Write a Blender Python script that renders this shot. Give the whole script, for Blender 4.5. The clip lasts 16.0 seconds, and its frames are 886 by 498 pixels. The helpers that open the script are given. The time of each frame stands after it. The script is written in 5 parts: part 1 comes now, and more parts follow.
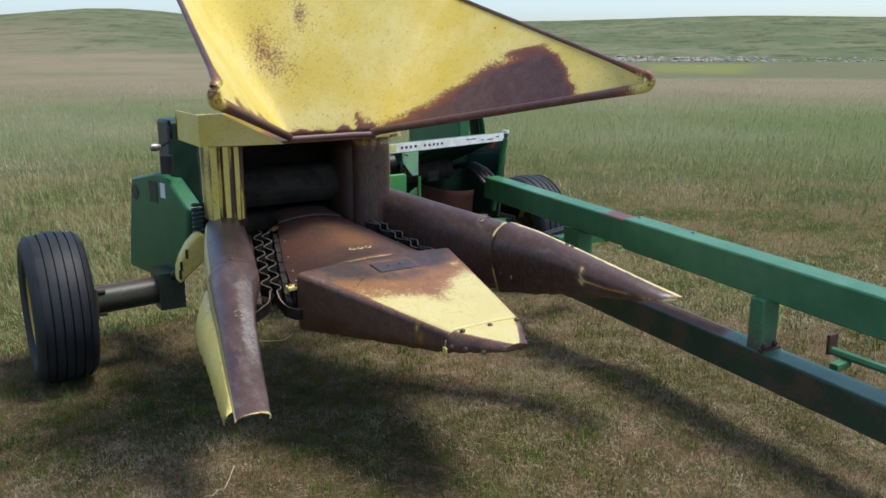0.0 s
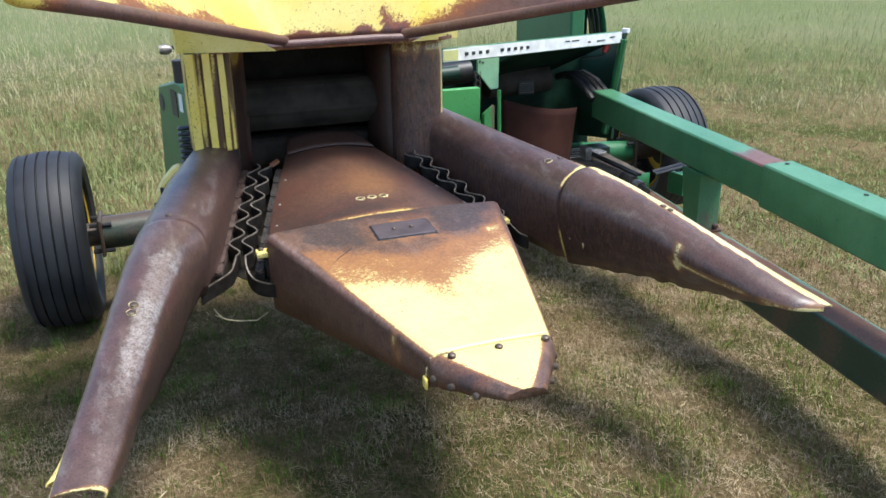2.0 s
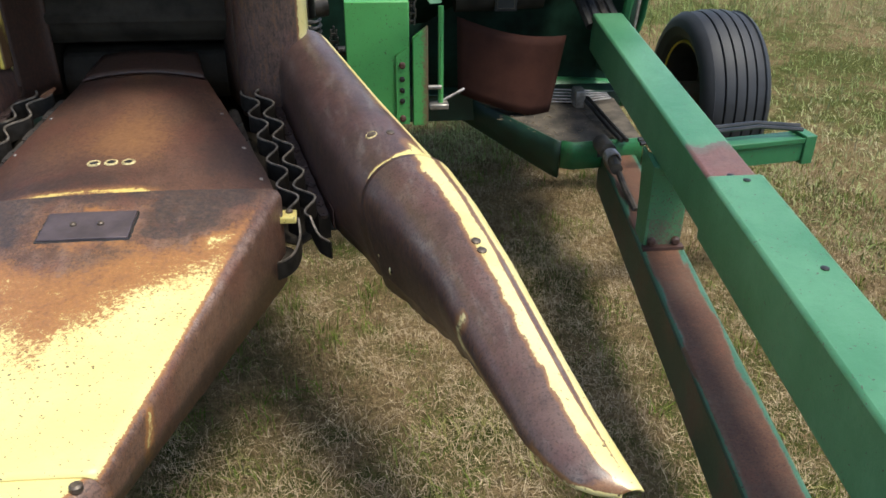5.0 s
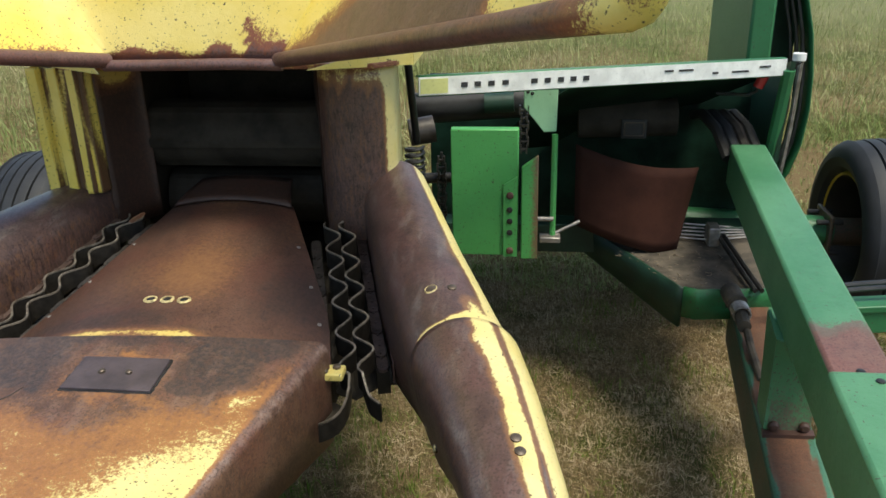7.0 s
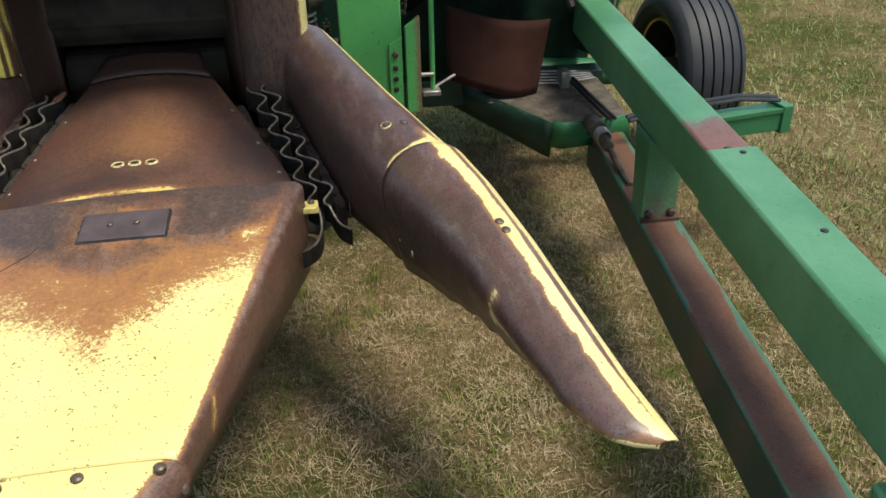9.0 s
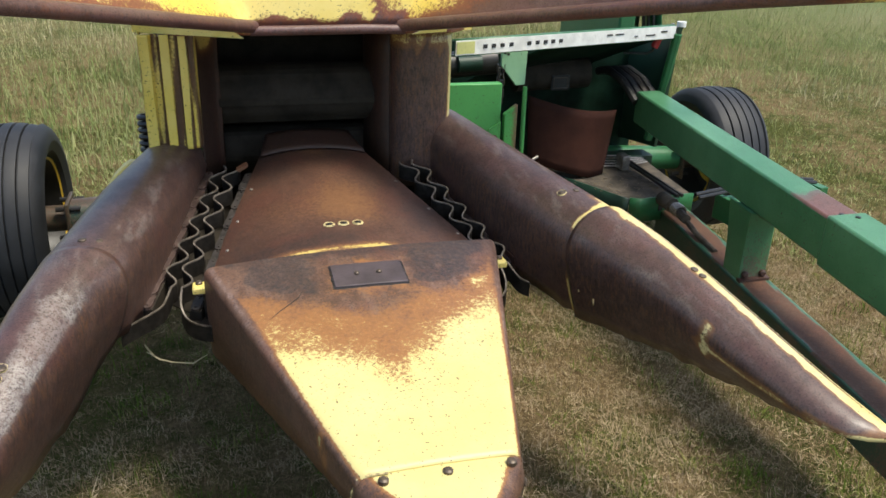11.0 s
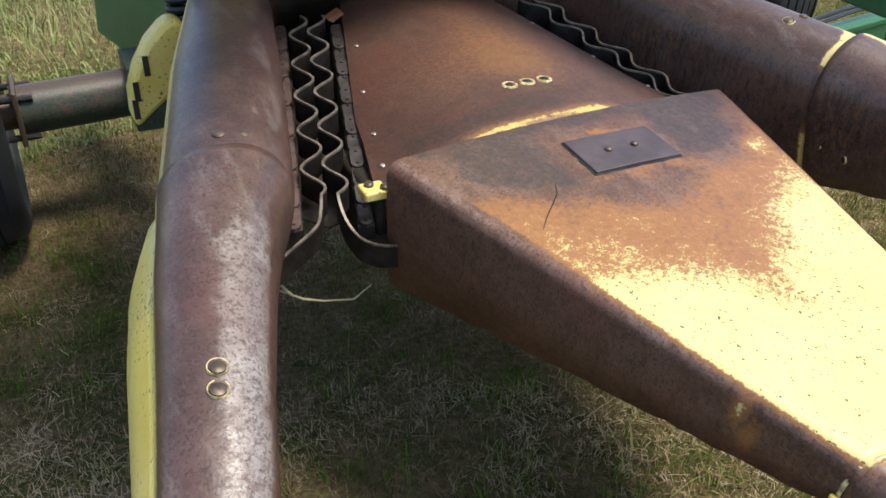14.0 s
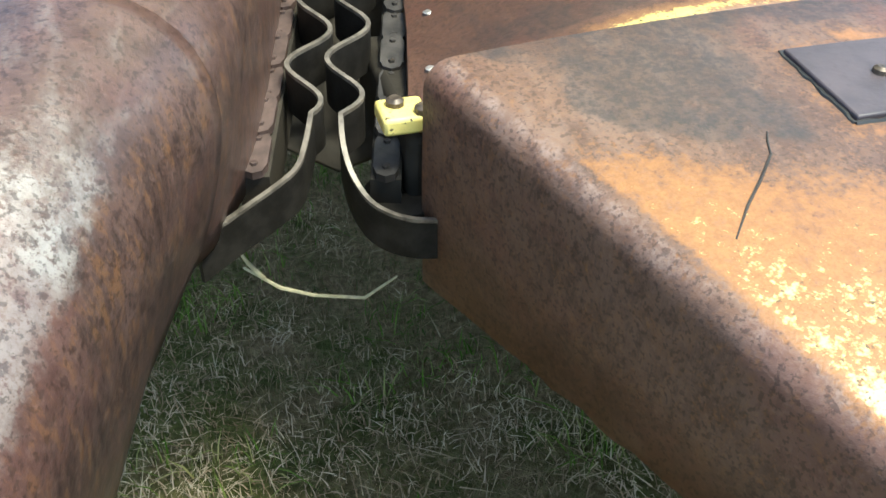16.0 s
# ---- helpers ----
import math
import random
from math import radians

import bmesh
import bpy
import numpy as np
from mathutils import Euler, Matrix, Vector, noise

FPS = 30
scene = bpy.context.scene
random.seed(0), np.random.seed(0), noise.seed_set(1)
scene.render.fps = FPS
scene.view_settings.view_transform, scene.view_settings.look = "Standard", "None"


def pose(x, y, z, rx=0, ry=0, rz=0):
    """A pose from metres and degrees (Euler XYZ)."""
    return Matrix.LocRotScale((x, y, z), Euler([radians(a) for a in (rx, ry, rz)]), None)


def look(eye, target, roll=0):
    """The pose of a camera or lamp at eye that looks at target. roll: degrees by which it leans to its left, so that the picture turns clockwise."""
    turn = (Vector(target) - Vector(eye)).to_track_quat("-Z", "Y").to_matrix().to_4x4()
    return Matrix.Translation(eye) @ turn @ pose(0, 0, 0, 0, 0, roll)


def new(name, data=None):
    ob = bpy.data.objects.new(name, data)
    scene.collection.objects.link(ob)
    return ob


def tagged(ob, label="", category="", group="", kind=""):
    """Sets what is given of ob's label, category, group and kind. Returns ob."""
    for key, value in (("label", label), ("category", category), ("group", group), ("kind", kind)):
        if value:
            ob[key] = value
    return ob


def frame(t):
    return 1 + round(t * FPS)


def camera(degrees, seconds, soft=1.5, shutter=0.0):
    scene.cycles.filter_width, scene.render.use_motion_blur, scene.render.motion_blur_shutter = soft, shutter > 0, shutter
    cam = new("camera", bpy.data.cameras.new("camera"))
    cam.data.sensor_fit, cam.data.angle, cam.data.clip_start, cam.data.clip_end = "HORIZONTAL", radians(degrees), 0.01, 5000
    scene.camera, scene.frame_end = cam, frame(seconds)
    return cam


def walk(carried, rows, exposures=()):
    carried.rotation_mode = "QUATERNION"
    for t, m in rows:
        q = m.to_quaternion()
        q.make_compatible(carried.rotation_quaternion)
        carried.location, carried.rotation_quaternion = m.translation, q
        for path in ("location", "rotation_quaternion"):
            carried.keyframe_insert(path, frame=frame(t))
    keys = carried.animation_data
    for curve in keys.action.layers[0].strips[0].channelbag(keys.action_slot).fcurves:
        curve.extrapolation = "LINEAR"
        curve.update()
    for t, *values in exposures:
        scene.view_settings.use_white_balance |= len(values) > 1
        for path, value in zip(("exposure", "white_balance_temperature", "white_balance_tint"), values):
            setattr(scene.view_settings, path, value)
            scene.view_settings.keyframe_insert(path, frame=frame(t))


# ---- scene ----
cam = camera(56.7, 16.0, soft=1.6)
PATH = [
    (0, (-1.654, -3.224, 1.623), (-0.624, -1.576, 1.15), -0.0),
    (0.5, (-1.427, -3.027, 1.632), (-0.437, -1.381, 1.071), -0.1),
    (1, (-1.152, -2.882, 1.587), (-0.361, -1.142, 0.996), 0.0),
    (1.5, (-0.927, -2.699, 1.566), (-0.243, -0.941, 0.9), -0.2),
    (2, (-0.704, -2.492, 1.56), (-0.078, -0.733, 0.844), -1.0),
    (2.5, (-0.47, -2.332, 1.56), (0.135, -0.584, 0.802), -0.9),
    (3, (-0.264, -2.229, 1.56), (0.23, -0.485, 0.714), 0.3),
    (3.2, (-0.184, -2.179, 1.548), (0.291, -0.437, 0.687), 0.3),
    (5.3, (0.63, -1.752, 1.525), (0.766, -0.014, 0.545), 1.0),
    (5.5, (0.679, -1.703, 1.526), (0.769, 0.056, 0.58), 1.2),
    (6, (0.759, -1.602, 1.565), (0.704, 0.251, 0.812), 0.1),
    (6.5, (0.784, -1.563, 1.561), (0.635, 0.285, 0.812), -0.8),
    (7, (0.783, -1.548, 1.559), (0.573, 0.286, 0.789), -1.4),
    (7.5, (0.766, -1.561, 1.556), (0.509, 0.257, 0.765), -2.1),
    (8, (0.665, -1.655, 1.545), (0.687, 0.167, 0.721), 0.5),
    (8.5, (0.511, -1.783, 1.562), (0.795, -0.07, 0.57), 1.1),
    (9, (0.409, -1.89, 1.574), (0.684, -0.188, 0.561), -1.0),
    (9.5, (0.259, -1.989, 1.624), (0.513, -0.273, 0.629), -1.5),
    (9.7, (0.153, -2.009, 1.632), (0.415, -0.234, 0.748), -0.6),
    (11.8, (-0.549, -2.05, 1.582), (0.04, -0.32, 0.769), 1.5),
    (12, (-0.6, -2.01, 1.539), (-0.012, -0.286, 0.714), 1.0),
    (12.5, (-0.799, -1.819, 1.449), (-0.207, -0.129, 0.558), -1.1),
    (13, (-0.942, -1.626, 1.437), (-0.275, 0.029, 0.532), -0.5),
    (13.5, (-0.97, -1.441, 1.409), (-0.225, 0.145, 0.446), 1.3),
    (14, (-0.915, -1.239, 1.344), (-0.123, 0.245, 0.26), 2.4),
    (14.5, (-0.766, -1.039, 1.25), (-0.023, 0.412, 0.091), 4.0),
    (15, (-0.642, -0.825, 1.109), (-0.019, 0.609, -0.138), 5.4),
    (15.5, (-0.619, -0.736, 1.033), (-0.117, 0.742, -0.217), 3.4),
    (16, (-0.604, -0.722, 1.032), (-0.113, 0.756, -0.223), 2.6),
]
EXPOSURES = [(0.0, 0.42, 6100, 9), (1.0, 0.82, 6100, 9), (2.0, 1.14, 6100, 8), (3.0, 1.18, 6200, 7), (5.5, 0.80, 6700, 5), (7.0, 0.68, 6950, 2), (9.5, 0.78, 6900, 5), (12.0, 0.83, 6800, 6), (13.5, 1.03, 6650, 6), (14.0, 0.92, 6650, 8), (14.5, 0.70, 6700, 10), (15.0, 0.84, 6600, 7), (15.5, 1.42, 6400, 0), (16.0, 1.72, 6350, -6)]
walk(cam, [(t, look(eye, target, roll)) for t, eye, target, roll in PATH], EXPOSURES)


# ---- world, sun, exposure ----
SHIELD = [(0.92, 0.869), (0.5, 0.933), (0.36, 0.938), (0.01, 0.769), (0.05, 0.55), (0.14, 0.438), (0.35, 0.34), (0.72, 0.301), (1.09, 0.301), (1.02, 0.562)]  # along, height
SUN = Vector((0.30, -0.22, 0.92)).normalized()
world = bpy.data.worlds.new("sky")
scene.world = world
world.use_nodes = True
wn = world.node_tree.nodes
sky = wn.new("ShaderNodeTexSky")
sky.sky_type = "NISHITA"
sky.sun_disc = False
sky.sun_elevation = math.asin(SUN.z)
sky.sun_rotation = math.atan2(SUN.x, SUN.y)
sky.air_density, sky.dust_density, sky.ozone_density = 0.8, 1.5, 1.0
world.node_tree.links.new(sky.outputs[0], wn["Background"].inputs[0])
wn["Background"].inputs[1].default_value = 0.158
sun_data = bpy.data.lights.new("sun", "SUN")
sun_data.energy, sun_data.angle, sun_data.color = 2.4, radians(17.0), (1.0, 0.95, 0.87)
sun = new("sun", sun_data)
sun.matrix_world = look(SUN * 50, (0, 0, 0))


# ---- materials ----
class Nodes:
    """A node tree under construction."""

    def __init__(self, name):
        self.mat = bpy.data.materials.new(name)
        self.mat.use_nodes = True
        self.t = self.mat.node_tree
        self.bsdf = self.t.nodes["Principled BSDF"]
        self.pos = self.t.nodes.new("ShaderNodeNewGeometry").outputs["Position"]

    def link(self, a, b):
        if isinstance(a, (int, float)):
            b.default_value = a
        elif isinstance(a, tuple):
            b.default_value = (*a, 1.0) if len(b.default_value) == 4 and len(a) == 3 else a
        else:
            self.t.links.new(a, b)

    def noise(self, scale, detail=4.0, rough=0.6, stretch=None, vec=None):
        n = self.t.nodes.new("ShaderNodeTexNoise")
        n.inputs["Scale"].default_value = scale
        n.inputs["Detail"].default_value = detail
        n.inputs["Roughness"].default_value = rough
        v = vec or self.pos
        if stretch:
            m = self.t.nodes.new("ShaderNodeMapping")
            m.inputs["Scale"].default_value = stretch
            self.t.links.new(v, m.inputs[0])
            v = m.outputs[0]
        self.t.links.new(v, n.inputs["Vector"])
        return n.outputs["Fac"]

    def op(self, kind, a, b=0.0, c=0.0):
        n = self.t.nodes.new("ShaderNodeMath")
        n.operation = kind
        for v, s in zip((a, b, c), n.inputs):
            self.link(v, s)
        return n.outputs[0]

    def step(self, a, lo, hi):
        n = self.t.nodes.new("ShaderNodeMapRange")
        n.interpolation_type = "SMOOTHSTEP"
        self.link(a, n.inputs["Value"])
        n.inputs["From Min"].default_value, n.inputs["From Max"].default_value = lo, hi
        return n.outputs[0]

    def mix(self, fac, a, b):
        n = self.t.nodes.new("ShaderNodeMix")
        n.data_type = "RGBA"
        self.link(fac, n.inputs[0])
        self.link(a, n.inputs[6])
        self.link(b, n.inputs[7])
        return n.outputs[2]

    def attr(self, name):
        n = self.t.nodes.new("ShaderNodeAttribute")
        n.attribute_name = name
        return n.outputs["Fac"]

    def bump(self, height, strength=0.3, dist=0.002):
        n = self.t.nodes.new("ShaderNodeBump")
        n.inputs["Strength"].default_value = strength
        n.inputs["Distance"].default_value = dist
        self.link(height, n.inputs["Height"])
        self.t.links.new(n.outputs[0], self.bsdf.inputs["Normal"])

    def done(self, color, rough=0.5, metal=0.0, spec=None):
        self.link(color, self.bsdf.inputs["Base Color"])
        self.link(rough, self.bsdf.inputs["Roughness"])
        self.link(metal, self.bsdf.inputs["Metallic"])
        if spec is not None:
            self.bsdf.inputs["Specular IOR Level"].default_value = spec
        return self.mat


def plain(name, color, rough=0.5, metal=0.0, var=0.25, scale=8.0, grain=120.0):
    k = Nodes(name)
    big, fine = k.noise(scale), k.noise(grain, 3)
    dark = tuple(c * (1 - var) for c in color)
    light = tuple(min(1, c * (1 + var)) for c in color)
    c = k.mix(k.step(big, 0.3, 0.7), dark, light)
    c = k.mix(k.op("MULTIPLY", k.step(fine, 0.55, 0.75), 0.35), c, tuple(c_ * 0.5 for c_ in color))
    k.bump(fine, 0.2)
    return k.done(c, k.op("MULTIPLY_ADD", big, 0.2, rough - 0.1), metal)


def worn(name, paint, faded, orange, rust, rust2, sheen, deep=None, amp=0.42, rough=0.45, gloss=0.0, fleck=0.22, coat=0.0):
    """Sheet metal whose paint has worn through to rust where the attribute 'wear' is high."""
    k = Nodes(name)
    w = k.attr("wear")
    big, mid, fine, grit = k.noise(4.0, 5), k.noise(22.0, 6, 0.7), k.noise(95.0, 5, 0.7), k.noise(300.0, 3, 0.6)
    rag = k.op("ADD", k.op("MULTIPLY", k.op("SUBTRACT", mid, 0.5), amp * 0.58), k.op("MULTIPLY", k.op("SUBTRACT", fine, 0.5), amp * 1.2))
    rag = k.op("ADD", rag, k.op("MULTIPLY", k.op("SUBTRACT", grit, 0.5), amp * 0.9))
    m = k.op("ADD", w, rag)
    p = k.mix(k.step(big, 0.3, 0.7), paint, faded)
    p = k.mix(k.op("MULTIPLY", k.step(mid, 0.45, 0.75), 0.25), p, tuple(c * 0.75 for c in paint))
    p = k.mix(k.op("MULTIPLY", k.step(k.noise(48.0, 3, 0.6), 0.705, 0.735), 0.85), p, tuple(c * 0.35 for c in orange))
    chip = k.op("ADD", k.noise(165.0, 2, 0.5), k.op("MULTIPLY", w, 0.22))
    p = k.mix(k.op("MULTIPLY", k.step(chip, 0.70, 0.73), 0.9), p, tuple(c * 0.5 for c in rust))
    bare = k.mix(k.step(k.op("ADD", k.op("MULTIPLY", mid, 0.6), k.op("MULTIPLY", big, 0.4)), 0.40, 0.60), rust, rust2)
    streak = k.noise(105.0, 5, 0.7, (1.0, 1.0, 0.28))
    sep = k.t.nodes.new("ShaderNodeSeparateXYZ")
    k.t.links.new(k.t.nodes.new("ShaderNodeNewGeometry").outputs["Normal"], sep.inputs[0])
    steep = k.step(k.op("ABSOLUTE", sep.outputs[2]), 0.55, 0.15)
    bare = k.mix(k.op("MULTIPLY", k.step(streak, 0.50, 0.62), k.op("MULTIPLY_ADD", steep, fleck, 0.12)), bare, tuple(c * 1.0 for c in orange))
    bare = k.mix(k.op("MULTIPLY", k.step(streak, 0.47, 0.38), k.op("MULTIPLY", steep, 0.3 + fleck)), bare, tuple(c * 0.45 for c in rust))
    pol = k.attr("polish")
    blotch = k.op("ADD", k.op("MULTIPLY", k.noise(46.0, 7, 0.74), 0.75), k.op("MULTIPLY", k.noise(9.0, 4, 0.6), 0.25))
    pits = k.step(k.op("ADD", k.op("MULTIPLY", k.noise(125.0, 4, 0.7), 0.7), k.op("MULTIPLY", grit, 0.3)), 0.53, 0.60)
    speck = k.op("MULTIPLY", k.step(k.op("ADD", k.op("MULTIPLY_ADD", blotch, 0.55, 0.225), k.op("MULTIPLY", pol, 0.28)), 0.61, 0.74), k.op("MULTIPLY_ADD", pits, -0.8, 1.0))
    scuff = k.noise(30.0, 5, 0.65, (1.0, 0.22, 1.0))
    bare = k.mix(k.op("MULTIPLY", k.step(scuff, 0.50, 0.68), k.op("MULTIPLY_ADD", steep, -0.18, 0.20)), bare, tuple(c * 0.8 for c in sheen))
    bare = k.mix(k.op("MULTIPLY", speck, k.op("MULTIPLY_ADD", pol, 0.66, 0.10)), bare, sheen)
    bare = k.mix(k.op("MULTIPLY", k.step(k.noise(6.5, 5, 0.6), 0.48, 0.62), 0.4), bare, (rust2[0] * 1.05, rust2[1] * 0.76, rust2[2] * 0.80))
    flake = k.noise(140.0, 4, 0.7)
    bare = k.mix(k.op("MULTIPLY", k.step(flake, 0.54, 0.64), 0.50), bare, tuple(min(1.0, c * 1.25) for c in rust2))
    bare = k.mix(k.op("MULTIPLY", k.step(k.noise(210.0, 3), 0.53, 0.62), 0.55), bare, tuple(c * 0.35 for c in rust))
    c = k.mix(k.step(m, 0.32, 0.47), p, k.mix(k.step(grit, 0.4, 0.6), orange, tuple(v * 1.35 for v in orange)))
    c = k.mix(k.step(m, 0.52, 0.80), c, bare)
    if deep:
        c = k.mix(k.op("MULTIPLY", k.step(k.op("ADD", w, k.op("MULTIPLY", k.op("SUBTRACT", mid, 0.5), 0.55)), 0.88, 0.99), k.op("MULTIPLY_ADD", k.step(fine, 0.40, 0.60), 0.35, 0.50)), c, deep)
    k.bump(k.op("ADD", k.op("ADD", fine, k.op("MULTIPLY", grit, 0.5)), k.op("MULTIPLY", mid, 1.2)), 0.45, 0.0014)
    r = k.op("MULTIPLY_ADD", k.step(m, 0.4, 0.6), rough - 0.40, 0.40)
    k.bsdf.inputs["Coat Weight"].default_value, k.bsdf.inputs["Coat Roughness"].default_value = coat, 0.28
    met = k.op("MULTIPLY", k.op("MULTIPLY", speck, k.step(m, 0.5, 0.7)), gloss)
    return k.done(c, k.op("MULTIPLY_ADD", fine, 0.22, k.op("SUBTRACT", r, 0.11)), met)


M_HOOD = worn("faded_yellow_paint_on_rusty_sheet", (0.77, 0.59, 0.11), (0.85, 0.70, 0.25), (0.19, 0.066, 0.038), (0.085, 0.044, 0.040), (0.135, 0.078, 0.074), (0.20, 0.13, 0.12), None, 0.52)
M_POST = worn("yellow_post_paint_streaked_with_rust", (0.77, 0.59, 0.11), (0.82, 0.66, 0.20), (0.10, 0.050, 0.022), (0.060, 0.034, 0.022), (0.09, 0.052, 0.034), (0.12, 0.08, 0.06), None, 0.16)
M_PROW = worn("sun_bleached_yellow_paint_on_rust", (0.68, 0.585, 0.25), (0.63, 0.525, 0.20), (0.240, 0.105, 0.037), (0.080, 0.041, 0.028), (0.155, 0.085, 0.055), (0.40, 0.29, 0.24), (0.030, 0.026, 0.026), 0.50, fleck=0.08)
M_TUBE = worn("polished_brown_rust_with_yellow_paint", (0.68, 0.54, 0.17), (0.72, 0.61, 0.29), (0.17, 0.080, 0.034), (0.062, 0.034, 0.027), (0.108, 0.062, 0.050), (0.47, 0.43, 0.385), None, 0.35, 0.40, 0.25, 0.50, 0.18)
M_DECK = worn("brown_rust_deck", (0.6, 0.42, 0.1), (0.6, 0.45, 0.15), (0.155, 0.071, 0.029), (0.058, 0.027, 0.017), (0.102, 0.047, 0.028), (0.18, 0.105, 0.07), (0.034, 0.020, 0.015), 0.4, 0.5)
M_RUST = plain("dark_brown_rust", (0.072, 0.034, 0.025), 0.55, 0.0, 0.45, 9.0, 90.0)
M_OXIDE = plain("red_oxide_sheet", (0.041, 0.016, 0.011), 0.85, 0.0, 0.25)
M_GREEN = worn("green_enamel_paint", (0.022, 0.128, 0.046), (0.035, 0.16, 0.063), (0.12, 0.07, 0.04), (0.11, 0.055, 0.042), (0.15, 0.08, 0.06), (0.2, 0.13, 0.11), None, 0.3, 0.5)
M_CHALK = worn("chalky_green_drawbar_paint", (0.042, 0.160, 0.070), (0.088, 0.235, 0.118), (0.10, 0.075, 0.055), (0.13, 0.062, 0.050), (0.17, 0.085, 0.065), (0.2, 0.13, 0.11), None, 0.34, 0.5)
M_BEAM = worn("green_paint_worn_to_dark_rust", (0.036, 0.115, 0.062), (0.070, 0.175, 0.105), (0.10, 0.055, 0.030), (0.085, 0.034, 0.017), (0.135, 0.058, 0.028), (0.16, 0.09, 0.06), (0.026, 0.022, 0.016), 0.40, 0.75)
# axle grime; this dark green also stands for shade on the lower beam
M_GRIMY_SHADED = worn("grimy_green_axle_and_beam_shade_paint", (0.016, 0.042, 0.026), (0.022, 0.060, 0.036), (0.075, 0.05, 0.035), (0.075, 0.05, 0.04), (0.11, 0.07, 0.055), (0.15, 0.1, 0.09), None, 0.5, 0.5)
# dark green paint with the deep bay's shade put into the colour
M_BAY = plain("dark_green_with_bay_shade", (0.007, 0.024, 0.015), 0.5, 0.0, 0.5)
M_PANEL = worn("bright_green_panel_paint", (0.075, 0.33, 0.085), (0.085, 0.35, 0.10), (0.14, 0.09, 0.05), (0.11, 0.055, 0.042), (0.15, 0.08, 0.06), (0.2, 0.13, 0.11), None, 0.3, 0.5)
# sunlight on the gusset is put into this paler green
M_PALE = worn("pale_sunlit_green_paint", (0.28, 0.52, 0.31), (0.32, 0.56, 0.35), (0.14, 0.09, 0.05), (0.11, 0.055, 0.042), (0.15, 0.08, 0.06), (0.2, 0.13, 0.11), None, 0.3, 0.5)
M_DKGREEN = plain("grimy_and_shaded_dark_green_paint", (0.009, 0.036, 0.020), 0.5, 0.0, 0.4)
M_BLACK = plain("oily_black_steel_and_rim_shade", (0.018, 0.017, 0.016), 0.45, 0.0, 0.5, 14.0)
# shade inside the throat and chain slots put into this dull black
M_RECESS = plain("recess_shade_black", (0.034, 0.028, 0.021), 0.75, 0.0, 0.4, 10.0)
M_STEEL = plain("worn_bright_steel", (0.32, 0.29, 0.26), 0.38, 0.6, 0.4, 30.0)
M_CHAIN = plain("dull_chain_steel", (0.050, 0.042, 0.036), 0.45, 0.3, 0.4, 40.0)
M_EDGE = plain("bare_band_edge", (0.165, 0.138, 0.11), 0.45, 0.3, 0.5, 60.0)
M_BAND = plain("worn_band_steel", (0.020, 0.017, 0.014), 0.5, 0.1, 0.35, 45.0)
for dull in (M_BAND, M_RECESS, M_BAY, M_OXIDE):
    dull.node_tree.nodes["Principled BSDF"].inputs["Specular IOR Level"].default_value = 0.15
M_LINK = plain("brown_chain_link_steel", (0.085, 0.055, 0.046), 0.5, 0.2, 0.35, 45.0)
M_RUBBER = plain("weathered_black_rubber", (0.017, 0.018, 0.021), 0.62, 0.0, 0.3, 12.0)
M_WHEEL = plain("yellow_wheel_paint", (0.62, 0.40, 0.04), 0.45, 0.0, 0.2)
M_DECAL = plain("white_and_silver_decal", (0.78, 0.78, 0.75), 0.4, 0.0, 0.12, 20.0)
M_DECALY = plain("pale_yellow_decal_end", (0.62, 0.62, 0.25), 0.4, 0.0, 0.1)
M_PRINT = plain("black_print", (0.03, 0.03, 0.032), 0.5)
M_RED = plain("red_plastic_grip", (0.42, 0.03, 0.03), 0.4)
M_DIRT = plain("dirt_and_chaff_on_plate", (0.068, 0.055, 0.040), 0.9, 0.0, 0.6, 14.0, 50.0)
M_BOLT = plain("rusty_bolt_steel", (0.10, 0.075, 0.055), 0.45, 0.4, 0.4, 60.0)
M_RING = plain("bare_yellow_paint_round_bolt", (0.50, 0.40, 0.19), 0.5, 0.0, 0.6, 90.0)
M_STRAW = plain("dry_straw", (0.45, 0.38, 0.22), 0.7, 0.0, 0.3, 60.0)


# ---- mesh helpers ----
def part(name, bm, material, parent=None, label="", wear=None, angle=35, thick=0.0, bevel=0.0, polish=None):
    """Link a bmesh, in world coordinates, as one mesh object under a thing or under a part."""
    bmesh.ops.recalc_face_normals(bm, faces=bm.faces)
    me = bpy.data.meshes.new(name)
    bm.to_mesh(me)
    bm.free()
    if wear is not None:
        a = me.attributes.new("wear", "FLOAT", "POINT")
        a.data.foreach_set("value", [max(0.0, min(1.0, wear(v.co))) for v in me.vertices])
    if polish is not None:
        a = me.attributes.new("polish", "FLOAT", "POINT")
        a.data.foreach_set("value", [max(0.0, min(1.0, polish(v.co))) for v in me.vertices])
    for p in me.polygons:
        p.use_smooth = True
    me.set_sharp_from_angle(angle=radians(angle))
    me.materials.append(material)
    ob = new(name, me)
    if parent is not None:
        ob.parent = parent
        if parent.type == "EMPTY":
            ob.matrix_parent_inverse = Matrix.Translation(parent.location).inverted()
    if thick:
        s = ob.modifiers.new("thickness", "SOLIDIFY")
        s.thickness, s.offset = thick, 0.0
    if bevel:
        b = ob.modifiers.new("edge", "BEVEL")
        b.width, b.segments, b.limit_method, b.angle_limit = bevel, 2, "ANGLE", radians(40)
    if label:
        tagged(ob, label)
    return ob


